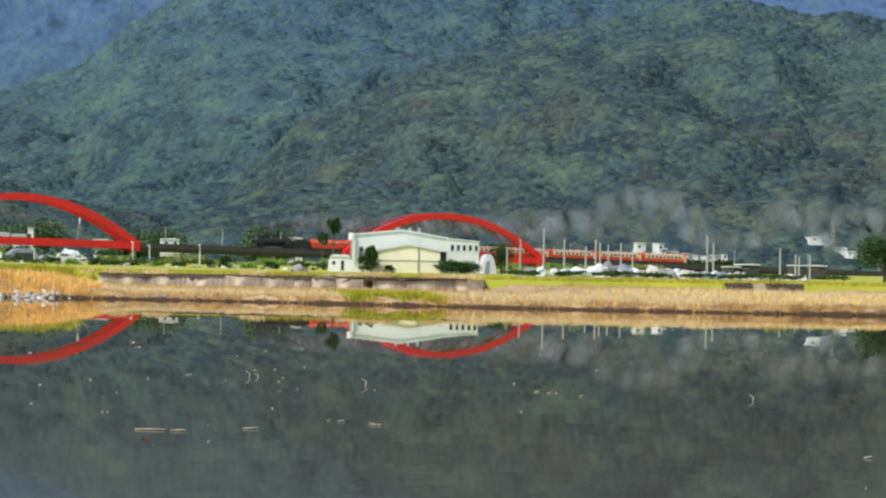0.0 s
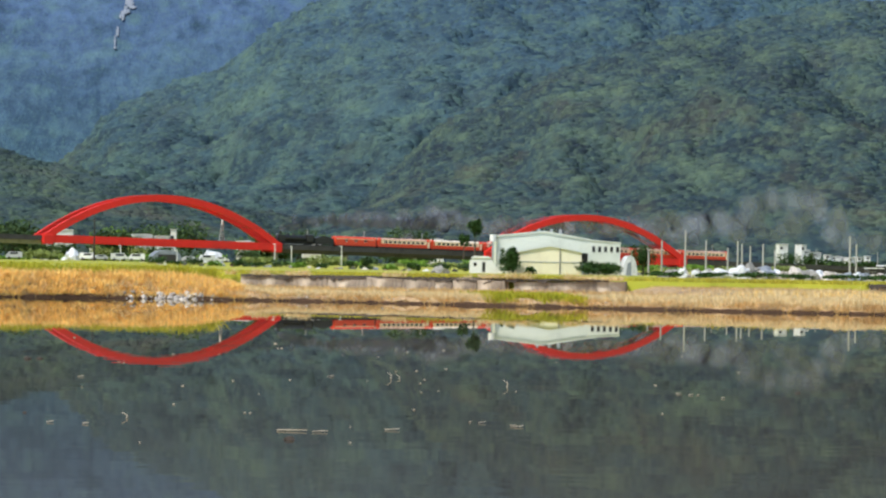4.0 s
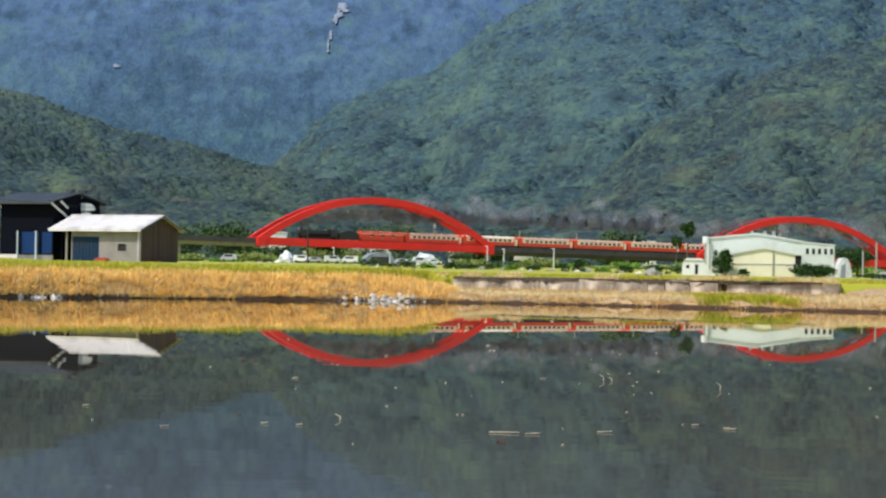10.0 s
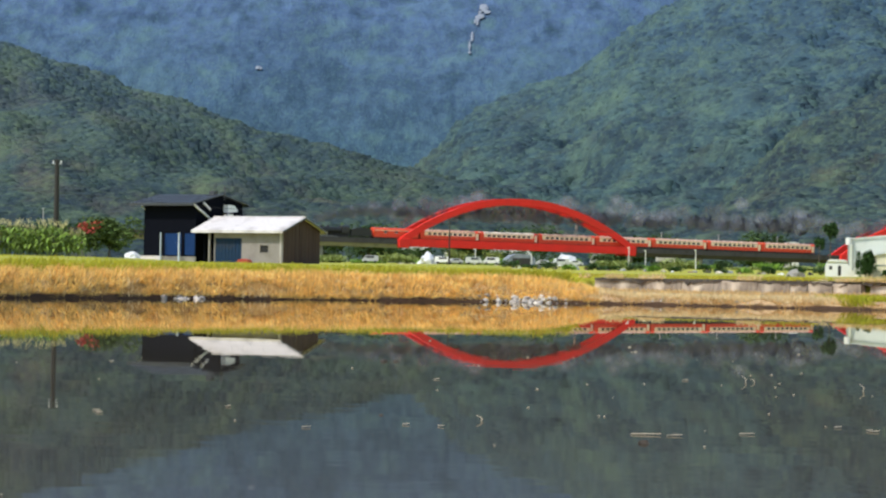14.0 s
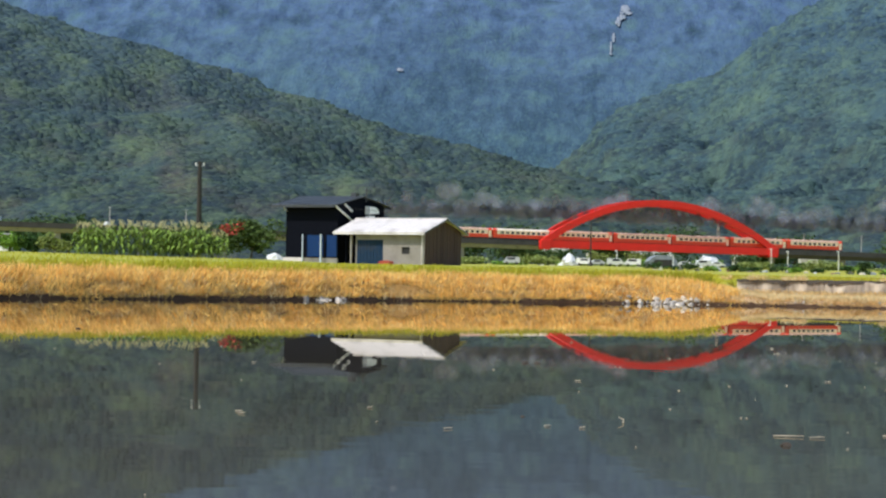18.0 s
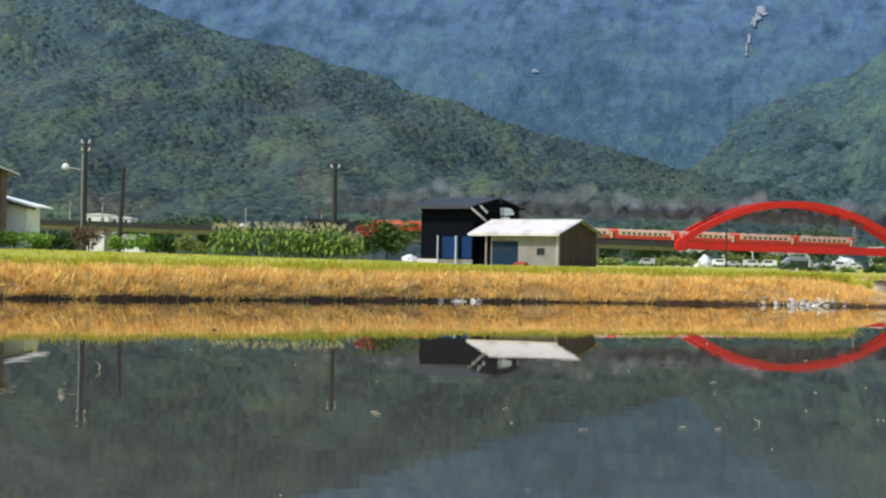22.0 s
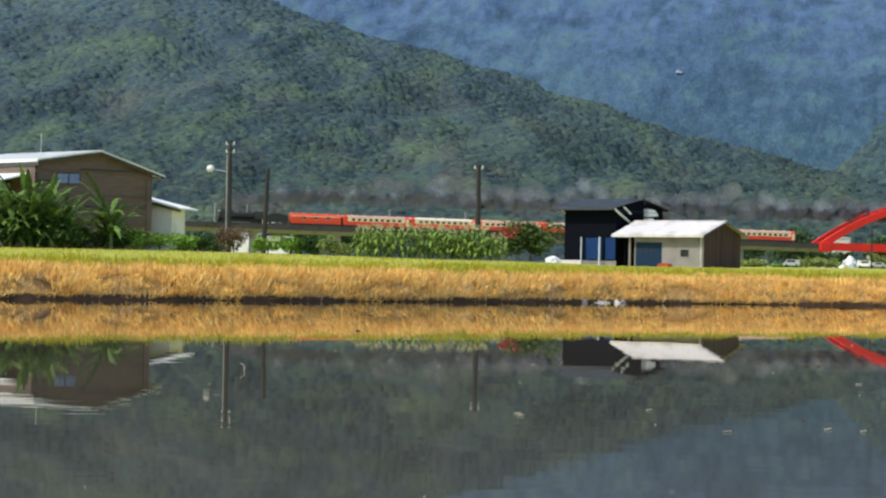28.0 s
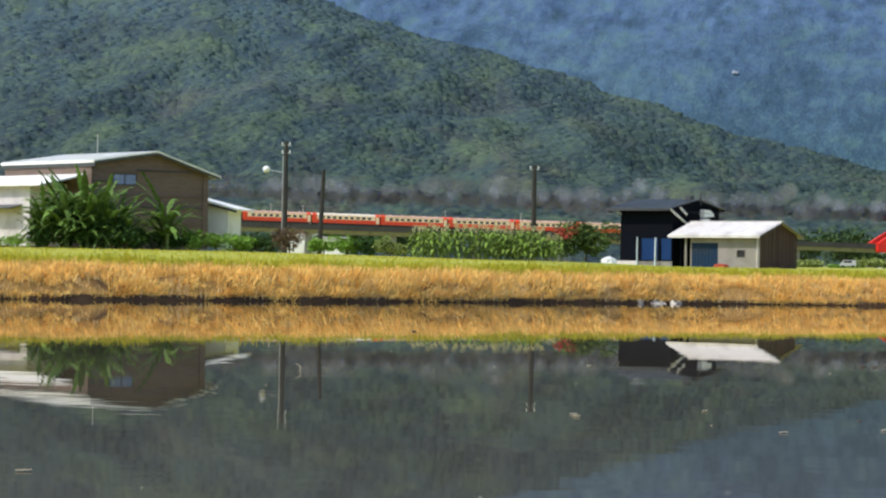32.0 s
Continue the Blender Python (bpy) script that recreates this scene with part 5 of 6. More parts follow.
def banana_plant(x, y, z, h, seed, leaves=40):
    rng = random.Random(seed)
    ob = thing("banana_plant", pose(x, y, z, 0, rng.uniform(-6, 6), rng.uniform(0, 360)), "banana plant with broad ragged green leaves by the house", "banana plant", "banana plants at the farm house")
    t = h * 0.4
    part("trunk", rod((0, 0, -0.2), (0, 0, t), 0.16, 0.1, 9), M_STALK, ob)
    for k in range(leaves):
        bm = bmesh.new()
        a, L, low = k * 2.4 + rng.uniform(-0.4, 0.4), h * rng.uniform(0.32, 0.56), t * rng.uniform(0.35, 1.0)
        rise, drop = rng.uniform(0.35, 1.5) * L, rng.uniform(0.3, 1.0) * L
        rows = []
        c, s = math.cos(a), math.sin(a)
        for q in range(17):
            f = q / 16
            r, zz = L * f * 0.85, low - 0.1 + rise * f - drop * f * f
            w = L * 0.068 * math.sin(math.pi * min(1, 0.06 + f * 0.94)) ** 0.6 * (1 + 0.3 * rng.uniform(-1, 1)) * (0.5 if q % 2 and rng.random() < 0.6 else 1.1) if f > 0.12 else 0.03
            dz = 0.3 * w
            rows.append([bm.verts.new((r * c - w * s, r * s + w * c, zz - dz)), bm.verts.new((r * c, r * s, zz)), bm.verts.new((r * c + w * s, r * s - w * c, zz - dz))])
        for p, q in zip(rows, rows[1:]):
            for i in (0, 1):
                bm.faces.new((p[i], p[i + 1], q[i + 1], q[i]))
        part("leaf", bm, M_BANANA, ob)


grass_bands()
first_corn = corn_plant()
_r = random.Random(8)
for row in range(4):
    for k in range(26):
        x, y = -37.0 + k * 0.42 + _r.uniform(-0.12, 0.12), 224 + row * 0.9 + _r.uniform(-0.15, 0.15)
        m = pose(x, y, 2.05 + 0.002 * k, _r.uniform(-4, 4), _r.uniform(-4, 4), _r.uniform(0, 360)) @ Matrix.Scale(_r.uniform(0.95, 1.2) * (0.75 if k > 22 else 1.0), 4)
        if row == 0 and k == 0:
            first_corn.matrix_basis = m
        else:
            c = copy_thing(first_corn, m)
for x, y, h, s in ((-63.7, 222, 5.6, 1), (-62.2, 221, 7.6, 2), (-60.9, 222, 7.2, 3), (-59.3, 221.5, 6.2, 4), (-63.4, 220.5, 5.2, 5), (-58.3, 222, 5.4, 6), (-60.1, 220.2, 5.8, 8), (-61.5, 219.8, 5.4, 9), (-64.1, 221.2, 3.8, 10), (-58.7, 220.4, 4.8, 11), (-62.2, 222.8, 6.6, 12), (-57.4, 221, 4.4, 14), (-54.9, 223, 6.0, 7), (-55.3, 223.5, 4.4, 13)):
    banana_plant(x, y, 2.45, h, s)
for k, (x, w, h) in enumerate(((-63.4, 2.6, 2.2), (-61.8, 3.6, 3.0), (-59.4, 3.2, 2.7), (-57.4, 2.6, 2.0))):
    bush("undergrowth", x, 220.5, 2.35, w, h, "dense dark green undergrowth below the banana plants", "shrub", M_LEAF, 1500, 0.16, 310 + k, group="undergrowth at the farm house")
bush("hibiscus_bush", -24.9, 228, 2.2, 4.2, 2.9, "dark green bush with red blossom near the barn", "bush", M_MIDLEAF, 4200, 0.13, 11)
V, F = leaf_cloud([(-26.6, 227.2, 4.1), (-26.2, 227.2, 3.9), (-25.7, 227.3, 4.3)], [(0.5, 0.4, 0.3)] * 3, 260, 0.11, 12)
tagged(new("blossom", mesh_of("blossom", V, F, M_FLOWER)), "red blossom on the bush near the barn", "flowers")
for k, (x, y, w, h) in enumerate(((-58.5, 222, 4.0, 1.5), (-56.9, 223, 3.4, 1.6), (-54.4, 224.5, 3.2, 1.7), (-52.0, 226, 3.0, 1.5), (-55.5, 224, 3.2, 1.3), (-53.2, 226, 3.0, 1.5), (-51.0, 228, 2.6, 1.3), (-49.6, 229, 2.2, 1.1), (-44.5, 229, 2.2, 1.5), (-42.6, 228, 2.2, 1.6), (-40.9, 228, 2.0, 1.3), (-39.2, 227, 2.2, 1.6), (-67.5, 224, 3.5, 1.2), (-70.5, 225, 3.5, 1.1))):
    bush("shrub", x, y, 2.35 - 0.02 * k, w, h, "low bright green shrub at the field's far edge", "shrub", (M_LUSH, M_LEAF, M_LUSH, M_LUSH, M_LEAF, M_OLIVE)[k % 6], 1100, 0.12, 20 + k, group="shrubs along the field")
bush("dry_bush", -47.3, 230, 2.3, 2.8, 2.0, "reddish brown withered bush under the poles", "bush", surface("withered_leaves", (0.17, 0.10, 0.06), (0.11, 0.075, 0.045), 0.6, 4.0, 0.8, bump=0, island=0.4), 1600, 0.1, 40)
bush("dark_shrub", 70.4, 539, 2.2, 3.2, 5.4, "dark green pointed shrub before the pale hall", "shrub", M_LEAF, 2600, 0.22, 41)
bush("dark_bush", 74.0, 537, 2.2, 1.9, 1.5, "small dark bush before the cream shed", "bush", M_LEAF, 700, 0.2, 47)
bush("dark_bush", 86.0, 538, 2.2, 7.0, 2.7, "broad dark green bush before the pale hall", "bush", M_LEAF, 3000, 0.22, 42)
bush("dark_tree", 96.5, 554, 2.3, 4.2, 5.6, "dark round tree behind the pale poles", "tree", M_LEAF, 2200, 0.18, 43, trunk=0.8)
bush("tall_tree", 122.2, 405, 2.1, 7.2, 6.5, "dense dark broadleaf tree at the field's edge", "tree", M_LEAF, 4200, 0.2, 44, trunk=1.2)
for k in range(0, 30, 2):
    x = 74 + 44 * (k / 29) + 1.2 * math.sin(k * 3.1)
    bush("shrub", x, 405 + 10 * (k % 4), 2.05, 3.0 + (k % 3), 0.5 + 0.12 * (k % 3), "low green shrub at the edge of the far field", "shrub", M_LUSH if k % 2 else M_LEAF, 420, 0.2, 60 + k, group="shrubs along the far field")
for k in range(44):
    u = -70 + 7.6 * k + 2.5 * math.sin(k * 2.3)
    x, y, _ = track(u, -14 - 9 * (k % 3))
    z = float(land(np.array(x), np.array(y)))
    bush("river_tree", x, y, z - 0.2, 6.5 + 2.5 * (k % 3), 1.3 + 0.7 * ((k * 7) % 4), "green scrub tree below the railway bridge", "tree", (M_SCRUB, M_LUSH, M_OLIVE)[k % 3], 1100, 0.42, 120 + k, group="scrub trees below the railway")
for k in range(34):
    u = -330 + 17 * k + 5 * math.sin(k * 1.7)
    x, y, _ = track(u, 36 + 20 * (k % 3))
    z = float(land(np.array(x), np.array(y)))
    bush("valley_tree", x, y, z - 0.3, 15 + 4 * (k % 3), 9.0 + 2.0 * ((k * 5) % 4), "bright green tree behind the railway line", "tree", M_SCRUB, 2000, 0.7, 200 + k, trunk=1.5, group="trees behind the railway")
bush("palm_like_tree", 120.8, 1010, 7.0, 4.6, 15.0, "tall dark slim tree rising over the railway", "tree", M_LEAF, 900, 0.5, 300, trunk=8.6)
bush("palm_like_tree", 117.2, 1010, 7.0, 3.0, 9.6, "low dark slim tree beside the railway", "tree", M_LEAF, 500, 0.45, 301, trunk=5.5)


for x, h, k in ((-15, 6.2, 0), (-10, 6.0, 1), (12, 5.8, 2), (17, 6.0, 3), (23, 5.8, 4), (2, 5.6, 5), (48, 5.6, 6)):
    bush("valley_tree", x, 996 + 0.4 * x, 5.0, 8.0, h, "green scrub tree beyond the bridge", "tree", (M_SCRUB, M_LEAF, M_OLIVE)[k % 3], 700, 0.5, 520 + k, trunk=0.6, group="trees behind the railway")
bush("round_bush", 3.8, 1012, 8.0, 7.4, 8.6, "bright yellow-green round bush beyond the bridge", "bush", M_LUSH, 900, 0.5, 302, trunk=2.0)


# ---- parked vehicles, covers and small far buildings ----
M_CARS = [surface("vehicle_paint_" + n, c, tuple(0.9 * v for v in c), 0.5, 4.0, 0.3, bump=0) for n, c in (("white", (0.78, 0.78, 0.77)), ("silver", (0.45, 0.46, 0.48)), ("pale", (0.66, 0.67, 0.66)))]


def car(x, y, z, turn, paint, van, colour):
    ob = thing("parked_van" if van else "parked_car", pose(x, y, z, 0, 0, turn), f"{colour} parked {'van' if van else 'car'} on the ground by the railway", "van" if van else "car", "vehicles parked below the bridge")
    out = [(-2.1, 0.35), (2.1, 0.35), (2.15, 0.85), (1.3, 1.0), (0.75, 1.5), (-1.2, 1.5), (-1.95, 1.0), (-2.15, 0.8)] if not van else [(-2.2, 0.35), (2.2, 0.35), (2.25, 1.0), (1.75, 1.25), (1.35, 1.95), (-2.15, 1.95), (-2.2, 0.9)]
    part("body", prism(out, "y", -0.85, 0.85), paint, ob, bevel=0.05)
    top = 1.42 if not van else 1.85
    part("side_window", box(-1.0, 0.6 if not van else 1.2, -0.87, 0.87, 1.02 if not van else 1.25, top - 0.05), M_GLASS, ob)
    for wx in (-1.35, 1.35):
        for wy in (-0.8, 0.8):
            part("wheel", rod((wx, wy - 0.1, 0.33), (wx, wy + 0.1, 0.33), 0.33, n=12), M_UNDER, ob)


def cover(x, y, z, w, h, d, label, material, turn=0):
    """A slack, lumpy sheet over a heap."""
    ob = thing("covered_heap", pose(x, y, z, 0, 0, turn), label, "heap", "covered heaps on the open ground")
    bm = bmesh.new()
    bmesh.ops.create_icosphere(bm, subdivisions=3, radius=1)
    for v in bm.verts:
        k = 1 + 0.55 * noise.noise(v.co * 1.7 + Vector((x, y, 0))) + 0.2 * noise.noise(v.co * 4.5 + Vector((y, x, 0)))
        v.co = Vector((v.co.x * w / 2 * k, v.co.y * d / 2 * k, max(v.co.z * h * k, -0.15)))
    part("sheet", bm, material, ob)


def tunnel(x, y, z, w, h, d, label, material, turn=0):
    ob = thing("plastic_tunnel", pose(x, y, z, 0, 0, turn), label, "greenhouse", "plastic tunnels in the fields")
    prof = [(w / 2 * math.cos(a), h * max(0.0, math.sin(a)) ** 0.7) for a in np.linspace(0, math.pi, 11)]
    part("sheet", prism(prof, "y", -d / 2, d / 2), material, ob, bevel=0.06)
    part("end_frame", box(-w * 0.3, w * 0.3, -d / 2 - 0.06, -d / 2 - 0.004, 0, h * 0.6), M_UNDER, ob)


def far_house(x, y, z, w, h, d, roof, label, turn=0, foot=None, walls=None):
    ob = thing("far_house", pose(x, y, z, 0, 0, turn), label, "house", "small houses in the valley")
    part("wall", box(-w / 2, w / 2, -d / 2, d / 2, g_at(x, y) - z - 0.5 if foot is None else foot, h), walls or M_WHITE, ob)
    part("roof", prism([(-w / 2 - 0.2, h), (w / 2 + 0.2, h), (w / 2 + 0.2, h + 0.15), (w * 0.1, h + min(0.07 * w, 0.5)), (-w / 2 - 0.2, h + 0.2)], "y", -d / 2 - 0.3, d / 2 + 0.3), roof, ob)
    for k in range(1 if w < 5 else 2):
        xx = -w * 0.22 + w * 0.5 * k
        win = part("window", box(xx - 0.5, xx + 0.5, -d / 2 - 0.03, -d / 2 - 0.004, h * 0.4, h * 0.7), M_BLACK, ob)
        part("sill", box(xx - 0.6, xx + 0.6, -d / 2 - 0.09, -d / 2 - 0.004, h * 0.4 - 0.1, h * 0.4), M_CONC, win)


def g_at(x, y):
    return float(land(np.array(float(x)), np.array(float(y))))


_r = random.Random(21)
for k, (x, y, van) in enumerate(((-2.6, 850, 1), (0.5, 846, 0), (5.6, 846, 1), (10.3, 848, 1), (24.5, 846, 0), (29.0, 850, 1), (33.0, 852, 0), (-22.5, 858, 1))):
    c = k % 3
    car(x, y, g_at(x, y), _r.uniform(-25, 25) + (180 if k % 2 else 0), M_CARS[c], van, ("white", "silver", "pale grey")[c])
tunnel(17.9, 850, g_at(17.9, 850), 8.2, 3.1, 6, "domed shelter under a grey-blue tarpaulin", M_CANOPY, 10)
cover(-6.8, 852, g_at(-7, 852), 4.4, 2.4, 4, "heap under creased white plastic sheeting", M_TARP, -12)
cover(31.0, 856, g_at(31, 856), 5.5, 2.8, 5, "heap under creased white plastic sheeting", M_TARP, 15)
for k in range(5):
    x = 81.9 + (0, 1.4, 2.5, 3.4, 5.2)[k]
    ob = thing("wrapped_bale", pose(x, 428, 1.93), "round bale wrapped in white plastic", "bale", "white wrapped bales")
    part("wrap", rod((0, -0.55, 0.52), (0, 0.55, 0.52), 0.54, n=16), M_TARP, ob, bevel=0.08)
    part("end_fold", rod((0, -0.6, 0.52), (0, -0.55, 0.52), 0.2, 0.4, 12), M_TARP, ob)
for k, (x, w, h) in enumerate(((88.6, 3.2, 1.6), (90.6, 3.4, 1.9), (93.0, 4.4, 1.7), (96.4, 3.4, 1.5), (99.8, 3.6, 1.3), (47.2, 1.8, 0.9), (103.5, 2.6, 1.1), (101.8, 2.4, 1.2), (94.6, 2.6, 1.3), (98.2, 2.4, 1.4), (106.5, 3.0, 1.0), (110.0, 2.2, 0.9), (86.2, 2.2, 1.2), (79.5, 2.0, 0.9))):
    cover(x, 431 + 2 * (k % 3), 1.98, w, h, 3.5, "low heap under grey-white sheeting", (M_TARP, M_CONC, M_CANOPY, M_STONE)[k % 4], 8 * k - 20)
for x, y, z, w, h, d, roof, label, turn in (
        (112.5, 1120, 12.6, 5.0, 2.8, 5, M_ROOF, "small white house seen above the railway", -4), (119.3, 1122, 12.8, 6.5, 3.0, 5, M_ROOF, "white house seen above the railway", 6), (67.7, 1005, 10.9, 5.8, 2.2, 4, M_WHITE, "white flat-roofed hut seen above the railway", 0),
        (-188.2, 930, 14.7, 8.0, 2.9, 9, M_WHITE, "low white building behind the railway", -4), (-181.2, 932, 14.9, 6.5, 1.9, 9, M_ROOF, "lower white building behind the railway", -4),
        (-13, 1010, 9.5, 9.6, 5.6, 6, M_WHITE, "white house beyond the bridge", 5), (2, 1014, 9.5, 9, 3.0, 6, M_ROOF, "white house beyond the bridge", -5), (14, 1020, 9.6, 6, 4.6, 6, M_WHITE, "white house beyond the bridge", 7), (20.3, 1018, 9.6, 4.4, 4.2, 6, M_ROOF, "low white house beyond the bridge", 3), (24, 1016, 9.8, 1.8, 6.2, 2, M_WHITE, "narrow white house beyond the bridge", 0), (48, 1030, 9.8, 6, 3.0, 5, M_ROOF, "white house beyond the bridge", 4)):
    far_house(x, y, z, w, h, d, roof, label, turn)
cover(-30.4, 300, g_at(-30, 300) - 0.1, 1.6, 0.75, 1.6, "heap under white plastic sheeting behind the barn", M_TARP, 12)
for x, y, z, w, h in ((153.7, 602, 4.3, 3.7, 1.0), (163.7, 602, 4.3, 2.4, 1.0), (167.8, 602, 4.4, 3.2, 0.9), (150.5, 602, 3.9, 2.5, 0.9)):
    far_house(x, y, z, w, h, 5, M_WHITE, "low white-roofed field shed", _r.uniform(-8, 8), None, M_DARKCONC)
hall = thing("low_hall", pose(-156.7, 820, g_at(-156.7, 820)), "small white hall before the viaduct", "hall")
part("wall", box(-3.6, 3.6, -4, 4, -0.5, 5.4), M_WHITE, hall)
part("roof", prism([(-4.4, 5.3), (4.4, 5.3), (4.4, 5.5), (0, 5.9), (-4.4, 5.5)], "x", -3.9, 3.9), M_CONC, hall)
part("gutter", box(-3.9, 3.9, -4.55, -4.4, 5.25, 5.4), M_STEEL, hall)
_r = random.Random(61)
for k, (x, y, z, w, h) in enumerate(((252.4, 1150, 14.0, 3.3, 2.9), (259.5, 1150, 13.9, 1.9, 2.9), (261.7, 1150, 13.1, 1.9, 1.9), (265.2, 1150, 12.3, 2.9, 1.7), (269.7, 1150, 11.8, 1.9, 1.5), (273.0, 1150, 11.2, 3.9, 1.5), (277.5, 1150, 10.9, 2.9, 1.5), (281.2, 1150, 11.2, 1.6, 1.5), (284.8, 1150, 11.4, 1.4, 1.7))):
    far_house(x, y, z, w, h, 6, M_WHITE if k % 3 else M_ROOF, "small white flat-roofed house beyond the railway", _r.uniform(-20, 20))
    bush("valley_tree", x + _r.uniform(-1, 1), y - 9, g_at(x, y - 9) - 0.3, 5.0 + w, z - g_at(x, y - 9) + 0.5, "dark green tree before the small houses", "tree", (M_LEAF, M_SCRUB)[k % 2], 700, 0.5, 500 + k, trunk=1.0, group="trees behind the railway")
for k in range(34):
    x = 80.6 + 0.62 * k + _r.uniform(-0.4, 0.4)
    cover(x, 430 + _r.uniform(-1, 9), 1.98, _r.uniform(0.7, 2.0), _r.uniform(0.35, 1.25), 1.6, "low rough heap of pale rubble and sheeting", (M_TARP, M_STONE, M_CONC, M_STONE, M_WHITE)[k % 5], _r.uniform(0, 90))
M_PINK = surface("dusty_red_brick_heap", (0.30, 0.17, 0.13), (0.22, 0.13, 0.10), 0.8, 4.0, 0.9)
for k in range(64):
    f = k / 63
    x, y = 12 + 92 * f + _r.uniform(-0.7, 0.7), 700 - 110 * f + _r.uniform(-6, 6)
    if k % 3:
        cover(x, y, g_at(x, y) - 0.1, _r.uniform(0.6, 1.5), _r.uniform(0.3, 0.8), 1.2, "small heap of pale sacks and sheeting at the field's far edge", (M_CONC, M_STONE, M_TARP, M_CANOPY, M_PINK, M_CONC, M_UNDER)[k % 7], _r.uniform(0, 90))
    else:
        bush("shrub", x, y, g_at(x, y) - 0.1, _r.uniform(2.4, 4.5), _r.uniform(1.0, 2.2), "low shrub at the far edge of the field", "shrub", (M_LEAF, M_LUSH, M_SCRUB, M_LEAF)[k % 4], 420, 0.24, 400 + k, group="shrubs along the far field")
for k in range(12):
    x = 102.5 + 1.5 * k + _r.uniform(-0.6, 0.6)
    cover(x, 430 + _r.uniform(0, 9), 1.98, _r.uniform(0.9, 2.6), _r.uniform(0.4, 1.1), 2.0, "low rough heap of grey rubble", (M_STONE, M_CONC, M_TARP)[k % 3], _r.uniform(0, 90))
def on_slope(s, e):
    """A place on the front mountainside, by its bearing and height as seen from the paddy."""
    X, Y, Z = FRONT
    k = np.unravel_index(np.argmin((X / Y * FOCAL - s) ** 2 + ((Z - 0.75) / Y * FOCAL - e) ** 2), X.shape)
    return float(X[k]), float(Y[k]) - 3.0, float(Z[k]) + 0.2


for s, e, w, h in ((1550, 86, 8.5, 2.4), (1572, 86, 4.0, 1.8), (1592, 66, 5.5, 1.8), (1612, 60, 4.5, 1.8)):
    far_house(*on_slope(s, e), w, h, 6, M_ROOF, "white house on the wooded slope", 5, -1.4)
tower = thing("radio_tower", pose(*on_slope(1584, 72)), "slim lattice radio tower on the slope", "tower")
for k in range(4):
    a = math.pi / 4 + k * math.pi / 2
    part("leg", rod((1.3 * math.cos(a), 1.3 * math.sin(a), -1), (0.3 * math.cos(a), 0.3 * math.sin(a), 17.0), 0.12, 0.1, 6), M_PALEPOLE, tower)
for k in range(8):
    r = 1.15 - 0.1 * k
    part("brace", box(-r, r, -r, r, 1 + 2 * k, 1.15 + 2 * k), M_PALEPOLE, tower)
small = ((6, 850, 4.0), (21, 845, 3.0), (47.3, 848, 5.2), (52.5, 860, 4.6), (66.5, 864, 5.0))
for x, y, h in small:
    ob = thing("yard_lamp", pose(x, y, g_at(x, y)), "slim white yard lamp on open ground", "lamp post", "yard lamps below the bridge")
    part("post", rod((0, 0, -0.2), (0, 0, h), 0.14, 0.1, 8), M_WHITE, ob)
    part("head", box(-0.55, 0.15, -0.15, 0.15, h - 0.1, h + 0.15), M_WHITE, ob)
power_pole(-1.0, 800, 4.5, 11.5, arms=0, r=0.24)

# the pale landslide on the far mountain
M_SCAR = surface("bare_landslide_rock", (0.26, 0.275, 0.32), (0.15, 0.19, 0.25), 0.12, 0.5, 0.95, bump=0.3, dist=1.0, stain=(0.22, 0.26, 0.30))


def landslide(cells):
    """Bare rock patches lying on the far mountainside, each a lumpy slab."""
    X, Y, Z = FAR
    S, E = X / Y * FOCAL, (Z - 0.75) / Y * FOCAL
    ob = thing("landslide", pose(0, 0, 0), "pale bare landslide scar high on the wooded mountain", "landslide", kind="structure")
    for s, e, w, h in cells:
        k = np.unravel_index(np.argmin((S - s) ** 2 + (E - e) ** 2), S.shape)
        c = Vector((X[k], Y[k] - 0.9, Z[k] + 1.6))
        bm = bmesh.new()
        bmesh.ops.create_icosphere(bm, subdivisions=2, radius=1)
        for v in bm.verts:
            v.co = Vector((v.co.x * w, v.co.z * h * 1.9 - v.co.y * 0.5, v.co.z * h + v.co.y * 0.9)) * (1 + 0.35 * (noise.noise(v.co * 2.1 + Vector((s, e, 0))) - 0.2))
        part("rock_face", bm, M_SCAR, ob, at=Matrix.Translation(c))


_r = random.Random(14)
landslide([(53 - 20 * f + _r.uniform(-8, 8) * (1 - f), 482 - 30 * f + _r.uniform(-4, 4), _r.uniform(1.2, 3.6) * (1.2 - f * 0.7), _r.uniform(1.2, 2.6)) for f in (k / 27 for k in range(28))]
          + [(27 - 6 * f + _r.uniform(-4, 4) * (1 - f), 434 - 34 * f, _r.uniform(0.7, 2.2), _r.uniform(1.2, 2.2)) for f in (k / 9 for k in range(10))]
          + [(-352, 366, 2.6, 1.5), (-349, 365, 2.0, 1.3)])


# ---- along the water's edge ----
def lump(name, material, parent=None, r=0.1, seed=0, squash=0.7):
    bm = bmesh.new()
    bmesh.ops.create_icosphere(bm, subdivisions=2, radius=r)
    for v in bm.verts:
        v.co *= 1 + 0.5 * noise.noise(v.co / r * 1.3 + Vector((seed * 3.7, seed, 0)))
        v.co.z *= squash
    return part(name, bm, material, parent)


